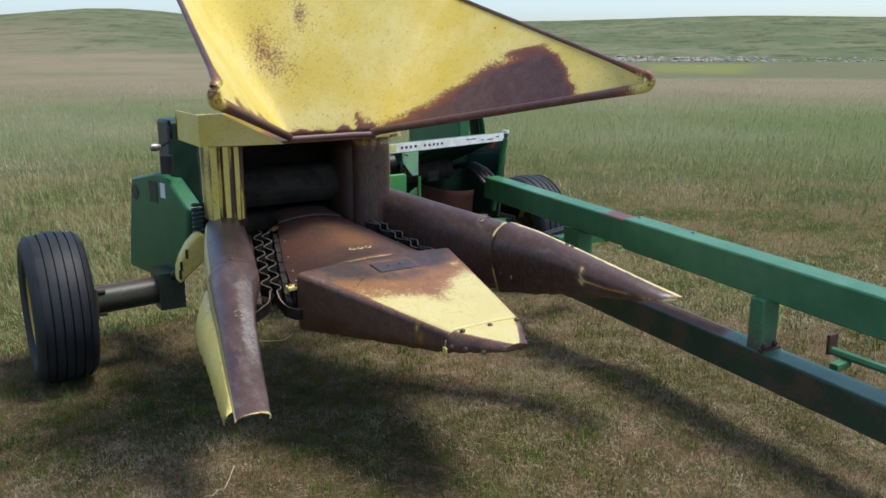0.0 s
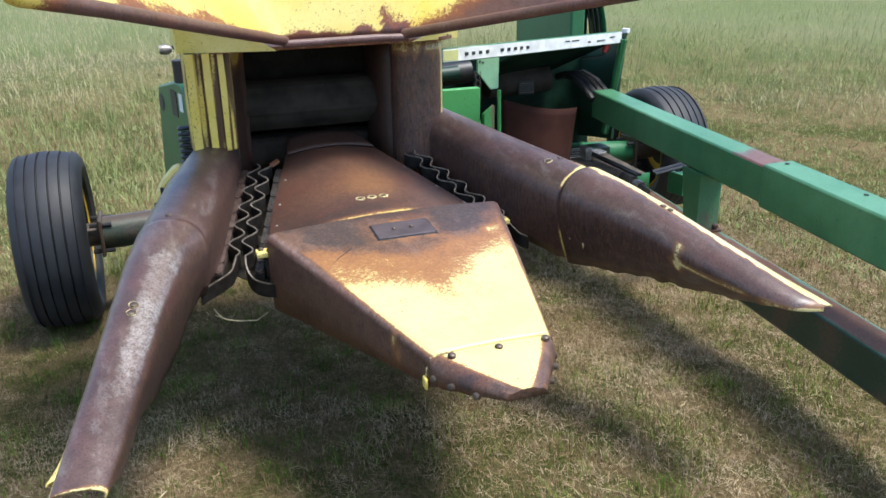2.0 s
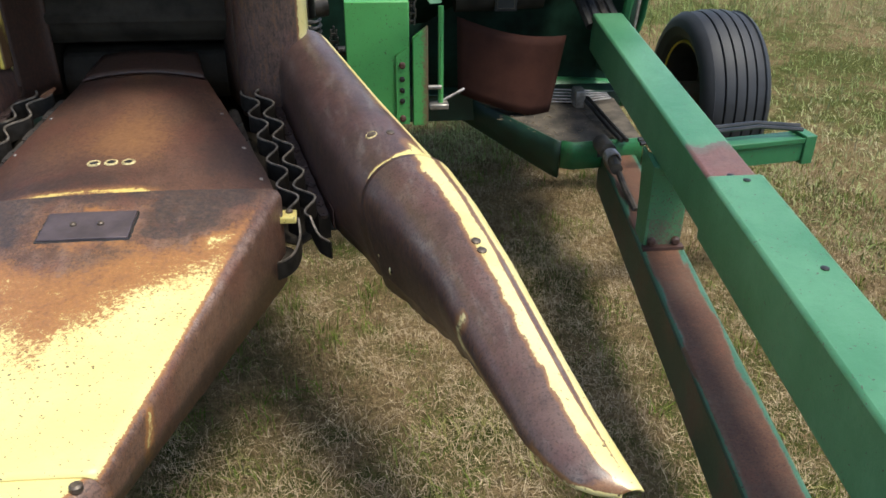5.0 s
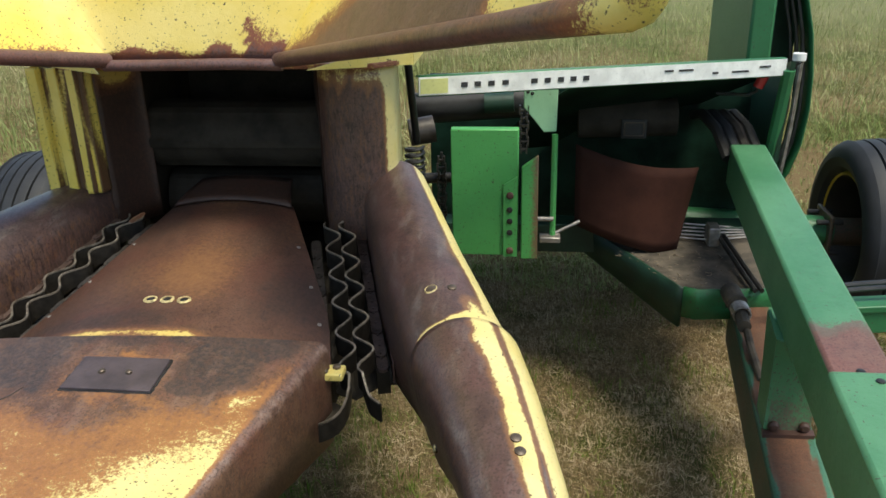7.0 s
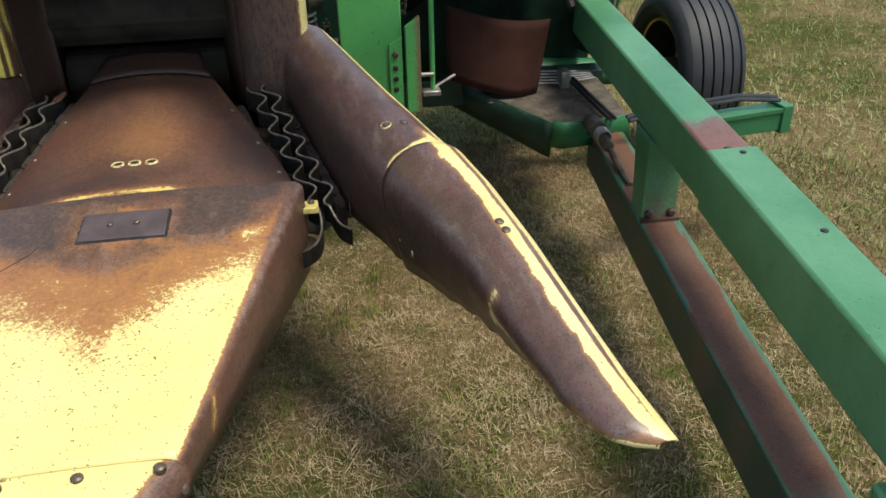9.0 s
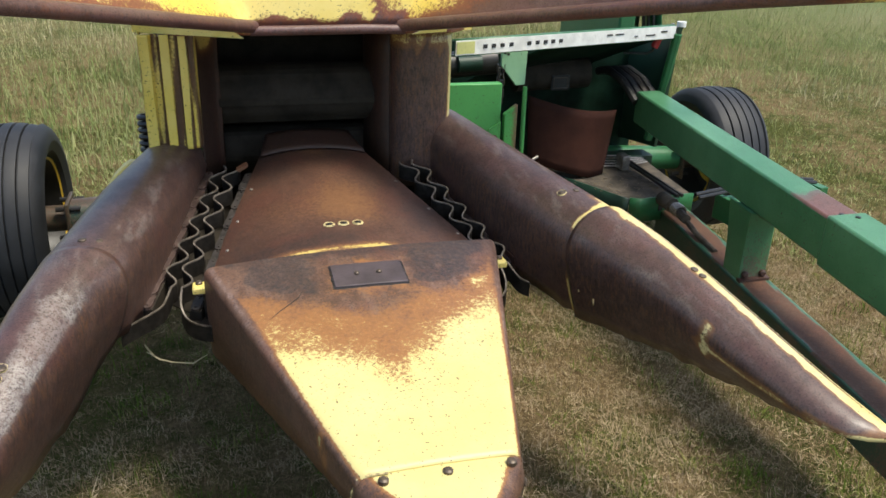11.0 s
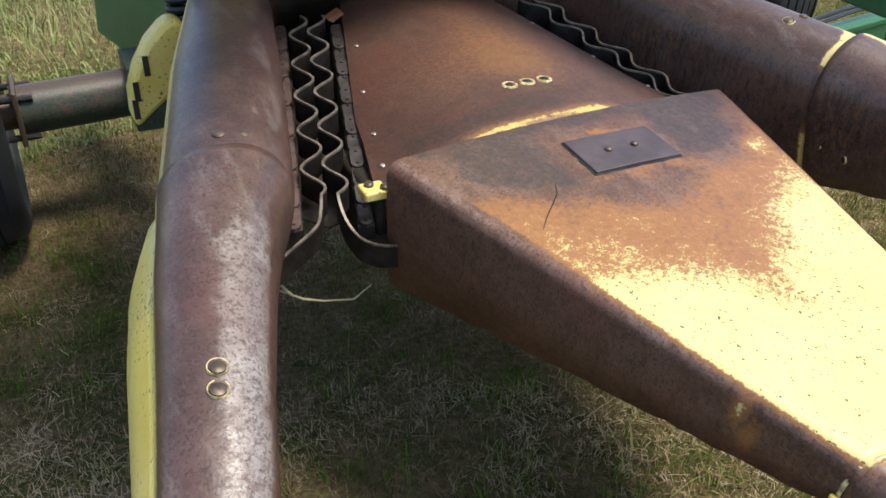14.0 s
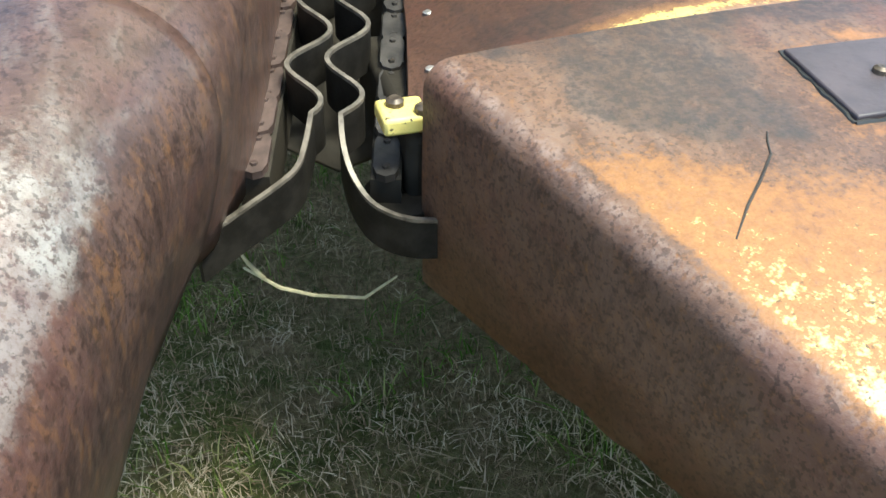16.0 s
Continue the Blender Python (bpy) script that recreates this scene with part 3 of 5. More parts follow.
    for i in range(19):
        t = i / 18
        y = lerp(-0.875, -1.075, t)
        top = lerp(0.150, 0.020, t ** 1.1)
        low = lerp(0.162, 0.157, t / 0.14) if t < 0.14 else lerp(0.157, 0.046, (t - 0.14) / 0.86)
        z = lerp(0.6405, 0.628, t)
        zb = lerp(0.566, 0.606, t) + 0.006 * noise.noise((y * 40, 7, 0))
        half = [(low, zb), (lerp(top, low, 0.9) + 0.003, lerp(z, zb, 0.6)), (lerp(top, low, 0.65) + 0.003, lerp(z, zb, 0.28)), (lerp(top, low, 0.25), z - 0.004), (top - 0.004, z)]
        row = [(cx - a, y, b) for a, b in half]
        row += [(cx + (top - 0.004) * u, y, z + 0.001 + 0.0045 * (1 - u * u) * (1 - t)) for u in (-0.85, -0.5, 0, 0.5, 0.85)]
        row += [(cx + a, y, b) for a, b in reversed(half)]
        rows.append(row)
    vs = grid(bm, rows)
    bm.faces.new(vs[-1])

    def nose_wear(p):
        t = (-p.y - 0.875) / 0.20
        top = lerp(0.150, 0.020, max(0.0, t) ** 1.1)
        inside = top - abs(p.x - cx)
        if inside > -0.002 and p.z > 0.615:
            return 0.04 + 0.70 * sstep(0.012, 0.003, inside)
        return 0.86 + 0.30 * noise.noise(p * 24)
    part("nose_plate", bm, M_PROW, header, "pale yellow nose plate with rusty rim", nose_wear, 40, thick=0.004)
    # pale weld line where the nose wraps the rim, and the tab below it
    bm = bmesh.new()
    tube(bm, [(-0.176, -0.872, 0.568), (-0.173, -0.874, 0.604), (-0.163, -0.878, 0.634), (-0.145, -0.884, 0.6455), (-0.11, -0.888, 0.6475)], [0.003, 0.004, 0.004, 0.0035, 0.002], 8)
    part("seam_weld", bm, M_RING, header, "pale yellow weld line")
    bm = bmesh.new()
    box(bm, -0.184, -0.176, -0.892, -0.866, 0.558, 0.588)
    part("tab", bm, M_HOOD, header, "chipped yellow tab", lambda p: 0.2, bevel=0.004)
    for x in (-0.122, -0.003, 0.119):
        bolt(header, (x, -0.905, 0.6455), r=0.010, h=0.007)
    for s in (-1, 1):
        for y, h in ((-0.905, 0.157), (-0.955, 0.133), (-1.012, 0.094)):
            bolt(header, (cx + s * h, y, 0.594), (s, -0.5, 0.3), 0.009, 0.006)
    # the welded patch with its two studs
    bm = bmesh.new()
    box(bm, -0.115, 0.066, -0.274, -0.170, -0.003, 0.007)
    bmesh.ops.subdivide_edges(bm, edges=[e for e in bm.edges], cuts=6, use_grid_fill=True)
    for v in bm.verts:
        v.co.z += prow_top(v.co.x, v.co.y)
    plate = part("patch_plate", bm, plain("purple_brown_plate", (0.062, 0.046, 0.050), 0.5, 0.0, 0.3, 20.0), header, "welded purple-brown rusty patch", bevel=0.003)
    for x in (-0.054, 0.002):
        bolt(plate, (x, -0.222, prow_top(x, -0.222) + 0.007), r=0.007, h=0.006)
    bm = bmesh.new()
    rng = random.Random(3)
    ring = []
    for a, b in (((-0.117, -0.276), (0.068, -0.276)), ((0.068, -0.276), (0.068, -0.168)), ((0.068, -0.168), (-0.117, -0.168)), ((-0.117, -0.168), (-0.117, -0.276))):
        for i in range(16):
            t = i / 16
            ring.append((lerp(a[0], b[0], t) + rng.uniform(-0.0015, 0.0015), lerp(a[1], b[1], t) + rng.uniform(-0.0015, 0.0015)))
    ring.append(ring[0])
    tube(bm, [(x, y, prow_top(x, y) + 0.001) for x, y in ring], [0.0025 + 0.001 * rng.random() for _ in ring], 6)
    part("weld_bead", bm, M_BLACK, plate)


prow()


def deck_half(y):
    return table([(0.62, 0.165), (0.17, 0.335), (-0.03, 0.385), (-0.085, 0.383)], y)[0]


def deck_cx(y):
    return CX - 0.033 * max(0.0, min(1.1, (y - 0.1) / 0.5))


def deck_z(x, y):
    e, c = table([(0.62, 0.782, 0.800), (0.17, 0.668, 0.752), (-0.12, 0.625, 0.715)], y)
    u = min(1.0, abs(x - deck_cx(y)) / deck_half(y))
    return lerp(c, e, u ** 2.2)


def deck():
    bm = bmesh.new()
    rows = [[(deck_cx(y) + u / 10 * deck_half(y), y, deck_z(deck_cx(y) + u / 10 * deck_half(y), y)) for u in range(-10, 11)] for y in [0.60 - i * 0.0285 for i in range(25)]]
    rows = [[(r[0][0] - 0.001, r[0][1], r[0][2] - 0.035)] + r + [(r[-1][0] + 0.001, r[-1][1], r[-1][2] - 0.035)] for r in rows]
    grid(bm, rows)
    part("deck_plate", bm, M_DECK, header, "brown rusty tapered deck plate", lambda p: 0.86 + 0.3 * noise.noise((p.x * 5, p.y * 3, 2)) - 0.22 * math.exp(-((p.x - CX + 0.02) / 0.10) ** 2) * sstep(0.0, 0.15, p.y) - 0.75 * math.exp(-((p.y + 0.065) / 0.022) ** 2) * sstep(0.20, 0.12, abs(p.x - CX + 0.05)) + 0.3 * math.exp(-((p.y + 0.005) / 0.025) ** 2 - ((p.x - CX + 0.14) / 0.12) ** 2), 40, thick=0.004)
    bm = bmesh.new()
    rows = []
    for i in range(6):
        y = 0.585 + i * 0.03
        h = lerp(0.172, 0.14, i / 5)
        rows.append([(deck_cx(y) + u / 10 * h, y, deck_z(deck_cx(y) + u / 10 * h, min(y, 0.6)) + 0.007 + 0.022 * i / 5) for u in range(-10, 11)])
    grid(bm, rows)
    part("rear_deck_plate", bm, M_DECK, header, "overlapping rusty rear plate", lambda p: 0.97, 40, thick=0.005)
    for x in (-0.082, -0.042, -0.002):
        bolt(header, (x, 0.07, deck_z(x, 0.07) + 0.001), r=0.009, h=0.004, mat=M_BLACK, ring=0.017)
    for s in (-1, 1):
        for y in (0.40, 0.24, 0.10, 0.0):
            x = deck_cx(y) + s * (deck_half(y) - 0.022)
            bolt(header, (x, y, deck_z(x, y)), r=0.006, h=0.004, mat=M_STEEL)
        # small yellow bracket beside the middle snout
        bm = bmesh.new()
        a = CX + s * 0.380
        b = CX + s * 0.425
        box(bm, min(a, b), max(a, b), -0.088, -0.045, 0.636, 0.654)
        tab = part("bracket", bm, M_HOOD, header, "chipped yellow bracket", lambda p: 0.16 + 0.2 * noise.noise(p * 45), bevel=0.004)
        for x, y in ((CX + s * 0.408, -0.060), (CX + s * 0.385, -0.078)):
            bolt(tab, (x, y, 0.654), r=0.009, h=0.008)


deck()


# ---- side snouts ----
# rows: y, middle x, crown z, half width, arch height, lower edge of the inner flank
LEFT_REAR = [(0.60, -0.500, 0.852, 0.092, 0.085, 0.64), (0.25, -0.597, 0.842, 0.102, 0.100, 0.59), (-0.10, -0.689, 0.812, 0.101, 0.103, 0.560), (-0.16, -0.708, 0.804, 0.094, 0.100, 0.565)]
LEFT_FRONT = [(-0.13, -0.6985, 0.8115, 0.1005, 0.1045, 0.562), (-0.21, -0.728, 0.797, 0.088, 0.102, 0.520), (-0.30, -0.758, 0.777, 0.080, 0.093, 0.470), (-0.5, -0.811, 0.724, 0.066, 0.070, 0.462), (-0.7, -0.861, 0.660, 0.060, 0.05, 0.485), (-1.012, -0.938, 0.568, 0.052, 0.018, 0.545)]
RIGHT_REAR = [(0.66, 0.395, 0.900, 0.092, 0.09, 0.68), (0.25, 0.523, 0.852, 0.104, 0.103, 0.58), (-0.07, 0.637, 0.812, 0.106, 0.106, 0.49), (-0.16, 0.669, 0.799, 0.099, 0.101, 0.51)]
RIGHT_FRONT = [(-0.120, 0.660, 0.814, 0.111, 0.111, 0.489), (-0.26, 0.708, 0.790, 0.098, 0.095, 0.500), (-0.45, 0.764, 0.747, 0.083, 0.075, 0.528), (-0.7, 0.822, 0.692, 0.071, 0.062, 0.560), (-0.82, 0.850, 0.664, 0.066, 0.050, 0.592), (-0.88, 0.869, 0.649, 0.060, 0.040, 0.602), (-0.93, 0.890, 0.635, 0.049, 0.027, 0.604), (-0.952, 0.908, 0.625, 0.035, 0.016, 0.606), (-0.964, 0.928, 0.616, 0.017, 0.006, 0.608)]


def snout_mesh(stations, n, s, tear=0.0):
    """A half-round cover with its inner flank; s is +1 where the inner side looks to +x."""
    bm = bmesh.new()
    rows = []
    for k in range(n + 1):
        q = k / n
        y = lerp(stations[0][0], stations[-1][0], q if q < 0.6 else 1 - (1 - q) ** 1.5 * 0.4 ** -0.5)
        xc, zc, w, a, zin = table(stations, y)
        dy = 0.25 * w
        pts = []
        for i in range(19):
            th = math.pi * (1 - i / 18)
            c, e = math.cos(th), max(0.0, math.sin(th))
            full = 0.86 if s > 0 else 1.0  # the left one is flatter on top
            pts.append(Vector((xc + s * w * math.copysign(abs(c) ** full, c), y - dy * 0.5 * c, zc - a + a * e ** full)))
        for t in (0.2, 0.4, 0.6, 0.8, 1.0):
            z = lerp(zc - a, zin + (tear * noise.noise((y * 22, s, 0.3)) if t == 1.0 else 0), t)
            tuck = 0.045 * (sstep(0.05, -0.20, y) if s > 0 else sstep(0.12, -0.06, y)) * sstep(-0.95, -0.6, y)
            pts.append(Vector((xc + s * w * (1 - 0.04 * t) - s * tuck * t ** 1.5, y - dy * 0.5, z)))
        rows.append(pts)
    grid(bm, rows)
    return bm


def around(p, stations, s):
    xc, zc, w, a, zin = table(stations, p.y)
    return s * (p.x - xc) / w, (p.z - (zc - a)) / a


def snouts():
    for left in (True, False):
        s = 1 if left else -1
        st_rear, st_front = (LEFT_REAR, LEFT_FRONT) if left else (RIGHT_REAR, RIGHT_FRONT)

        def rear_wear(p, left=left, s=s, st=st_rear):
            u, v = around(p, st, s)
            if left:
                return 0.93 + 0.1 * noise.noise(p * 6) - 0.85 * sstep(-0.82, -0.93, u)
            w = 0.95 - 0.85 * sstep(-0.34, -0.58, u + 0.10 * noise.noise((p.y * 8, 0, 0)) + 0.3 * max(0.0, noise.noise((u * 9, p.y * 1.6, 2))))
            lip = lerp(0.003, 0.050, sstep(0.7, -0.4, u))
            return w - 0.85 * sstep(lip, lip * 0.6, p.y + 0.120) * sstep(1.0, 0.82, u) - 0.6 * math.exp(-((p.y + 0.06) / 0.05) ** 2 - ((u + 0.28) / 0.16) ** 2)

        def front_wear(p, left=left, s=s, st=st_front):
            u, v = around(p, st, s)
            if left:
                return 0.95 + 0.1 * noise.noise(p * 6) - 0.6 * sstep(-1.001, -1.010, p.y) - 0.85 * sstep(-0.94, -0.99, u)
            w = 0.95 - 0.85 * sstep(0.14, -0.14, u + 0.10 * noise.noise((p.y * 30, u * 8, 7)) + 0.14 * noise.noise((p.y * 5, 0, 1))) + 1.5 * max(0.0, noise.noise((u * 11, p.y * 1.8, 4)) - 0.12) * sstep(-0.85, -0.6, u) * sstep(0.35, 0.1, u) - 0.35 * sstep(-0.72, -0.95, p.y) * sstep(0.5, -0.4, u)
            w += 0.45 * math.exp(-((u + 0.50 + 0.06 * math.sin(p.y * 9)) / 0.06) ** 2) * sstep(-0.42, -0.5, p.y)
            w -= 0.55 * sstep(0.45, 0.10, v) * sstep(-0.83, -0.87, p.y) + 0.45 * sstep(-0.935, -0.955, p.y)
            edge = max(math.exp(-((p.y + 0.58) / 0.02) ** 2), math.exp(-((v + 0.15 + 1.2 * (p.y + 0.7)) / 0.18) ** 2)) * sstep(-0.52, -0.58, p.y) * sstep(-0.86, -0.80, p.y)
            return w - (0.65 * edge if u > 0.8 else 0)
        # polished wear, with the sun's highlight on the crown painted into the colour
        def front_polish_glint(p, left=left, s=s, st=st_front):
            u, v = around(p, st, s)
            if left:
                return 0.78 * sstep(-0.45, 0.45, u) * sstep(1.06, 0.90, u) * sstep(-0.15, -0.35, p.y) * lerp(0.45, 1.0, sstep(-0.90, -0.60, p.y)) * sstep(-0.2, 0.2, v)
            return 0.28 * math.exp(-((u + 0.50) / 0.60) ** 2) * sstep(0.0, 0.35, v) * sstep(-0.15, -0.35, p.y) * lerp(0.5, 1.0, sstep(-0.85, -0.55, p.y))
        bm = snout_mesh(st_rear, 70, s)
        rear = part("rear_cover", bm, M_TUBE, header, "half-round brown rusty row cover", rear_wear, 50, thick=0.004)
        bm = snout_mesh(st_front, 64, s, 0.012)
        front = part("snout", bm, M_TUBE, header, "worn rusty gathering snout with pointed tip", front_wear, 50, thick=0.004,
                     polish=front_polish_glint)
        # outer skirt below the shoulder
        bm = bmesh.new()
        rng = random.Random(7)
        rows = []
        n = 46
        for i in range(n + 1):
            q = i / n
            y = lerp(st_front[0][0] - 0.004, -0.955 if left else -0.90, q)
            xc, zc, w, a, zin = table(st_front, y)
            top = zc - a
            if left:
                drop = 0.17 * sstep(-0.02, 0.06, q) * (1 - 0.55 * q) * sstep(1.03, 0.86, q) + 0.006
                bulge = 0.062 * sstep(-0.03, 0.06, q) * (1 - 0.70 * q)
            else:
                drop = 0.07 * sstep(0, 0.10, q) * sstep(1.0, 0.6, q) + 0.006
                bulge = 0.004
            row = []
            for k in range(9):
                t = k / 8
                jag = (rng.uniform(-0.018, 0.018) + 0.024 * noise.noise((y * 26, 0, 0))) * sstep(1.0, 0.9, q) if k == 8 else 0
                row.append((xc - s * (w + bulge * math.sin(t * 1.9) + 0.002), y + 0.12 * w, top - drop * t + jag))
            rows.append(row)
        grid(bm, rows)
        part("side_skirt", bm, M_HOOD, header, "chipped yellow side skirt", lambda p: 0.17 + 0.2 * noise.noise(p * 9), 60, thick=0.004)
        # bolts
        if not left:
            for at in ((0.587, -0.158, 0.587), (0.609, -0.212, 0.572)):
                bolt(front, at, (-1, 0.3, -0.1), 0.008, 0.005, ring=0.012)
        for y, us in ((-0.098 if left else 0.0, ((-0.04, 0), (0.34, 0)) if left else ((-0.10, 0), (0.32, 0))), (-0.520 if left else -0.437, ((0.12 if left else -0.12, 0.0135), (0.12 if left else -0.12, -0.0135)))):
            st = st_rear if y > -0.2 else st_front
            for u, dy in us:
                xc, zc, w, a, zin = table(st, y + dy)
                p = (xc + s * u * w, y + dy, zc - a + a * math.sqrt(1 - u * u) + 0.001)
                bolt(front if st is st_front else rear, p, Vector((s * u * 0.9, -0.15, 1)), 0.010, 0.005, ring=(0.0 if y > -0.2 else 0.0132) if left else (0.0150 if y > -0.2 and u > 0 else 0.0))


snouts()


# ---- throat, posts and feed roll ----
def posts():
    bm = bmesh.new()
    prof = [(-0.572, 0.66), (-0.568, 0.535), (-0.541, 0.530), (-0.533, 0.548), (-0.513, 0.548), (-0.506, 0.530), (-0.486, 0.530), (-0.480, 0.541), (-0.460, 0.541), (-0.454, 0.530), (-0.436, 0.530), (-0.430, 0.541), (-0.416, 0.541), (-0.410, 0.575)]
    fine = []
    for (xa, ya), (xb, yb_) in zip(prof, prof[1:]):
        fine += [(lerp(xa, xb, q / 4), lerp(ya, yb_, q / 4)) for q in range(4)]
    fine.append(prof[-1])
    grid(bm, [[(x, y, lerp(0.835, 1.185, i / 40)) for x, y in fine] for i in range(41)])

    def wear(p):
        groove = any(abs(p.x - g) < 0.016 for g in (-0.523, -0.470, -0.423))
        return (0.46 if groove else 0.10) + 0.42 * noise.noise((p.x * 60, p.y * 9, p.z * 3.5)) + 0.3 * sstep(-0.558, -0.57, p.x)
    part("post", bm, M_POST, header, "ribbed yellow post streaked with rust", wear, 30, thick=0.005)
    bm = bmesh.new()
    grid(bm, [[(lerp(-0.412, -0.345, t), 0.575 + 0.16 * math.sin(t * 1.5), lerp(0.70, 1.185, i / 10)) for t in (j / 10 for j in range(11))] for i in range(11)])
    part("throat_side", bm, M_DECK, header, "dark brown curved throat side", lambda p: 0.16 + 0.84 * sstep(1.150, 1.115, p.z + 0.03 * noise.noise((p.x * 30, 0, 0)) + 0.25 * max(0.0, -0.385 - p.x)), 40, thick=0.004)
    bm = bmesh.new()
    rows = []
    for i in range(15):
        z = lerp(0.66, 1.185, i / 14)
        rows.append([(0.308 - 0.102 * math.cos(a), 0.635 - 0.085 * math.sin(a), z) for a in (math.pi * j / 20 for j in range(21))] + [(0.412, 0.70, z)])
    grid(bm, rows)
    part("post", bm, M_TUBE, header, "round rusty post, yellow on its outer side", lambda p: 0.95 - 0.85 * sstep(0.378, 0.400, p.x) - 0.55 * sstep(1.10, 1.15, p.z + 0.05 * noise.noise((p.x * 60, 0, 0))), 40, thick=0.005)
    bm = bmesh.new()
    grid(bm, [[(0.206 - 0.06 * t, 0.635 + 0.17 * t, lerp(0.66, 1.185, i / 6)) for t in (0, 0.5, 1)] for i in range(7)])
    part("throat_side", bm, M_DECK, header, "dark brown throat side", lambda p: 1.0, 40, thick=0.004)
    # bent tab where the chain slot meets the throat
    bm = bmesh.new()
    prism(bm, [(-0.316, 0.780), (-0.284, 0.796), (-0.280, 0.790), (-0.306, 0.774)], 0.462, 0.495, "y")
    part("tab", bm, M_DECK, header, "bent rusty sheet tab", lambda p: 0.7)
    # the fluted feed rolls in the dark throat
    for z, y, r in ((0.935, 0.83, 0.098), (0.715, 0.90, 0.085)):
        bm = bmesh.new()
        n = 60
        prof = [r * (1.0 + (0.045 if (j % 10) < 3 else 0.0)) for j in range(n)]
        rows = [[(x, y + q * math.cos(2 * math.pi * j / n), z + q * math.sin(2 * math.pi * j / n)) for j, q in enumerate(prof)] for x in (-0.36, 0.30)]
        vs = grid(bm, rows, close_v=True)
        bm.faces.new(vs[0])
        bm.faces.new(list(reversed(vs[1])))
        part("feed_roll", bm, M_RECESS, header, "dark fluted steel feed roll", angle=25)
    # the last box is a roof strip, added only to keep daylight out
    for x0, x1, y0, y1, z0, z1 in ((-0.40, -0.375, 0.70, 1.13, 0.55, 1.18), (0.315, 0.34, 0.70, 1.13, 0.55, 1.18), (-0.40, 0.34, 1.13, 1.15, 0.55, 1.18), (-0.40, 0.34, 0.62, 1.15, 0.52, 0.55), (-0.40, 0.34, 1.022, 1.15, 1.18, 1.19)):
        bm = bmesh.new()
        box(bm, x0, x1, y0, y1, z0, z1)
        part("throat_wall", bm, M_RECESS, header, "dark throat wall")


posts()

LOW_L, LOW_R = Vector((-0.242, 0.375, 1.233)), Vector((0.182, 0.375, 1.233))
TIP_L, TIP_R = Vector((-0.905, -0.735, 1.470)), Vector((0.872, -0.740, 1.470))
TUP_L, TUP_R = Vector((-0.898, -0.735, 1.528)), Vector((0.862, -0.742, 1.528))
UP_L, UP_R = Vector((-0.774, 0.20, 1.886)), Vector((0.65, 0.46, 1.905))
FOLD_L, FOLD_R = Vector((-0.545, 0.45, 1.905)), Vector((0.58, 0.47, 1.905))


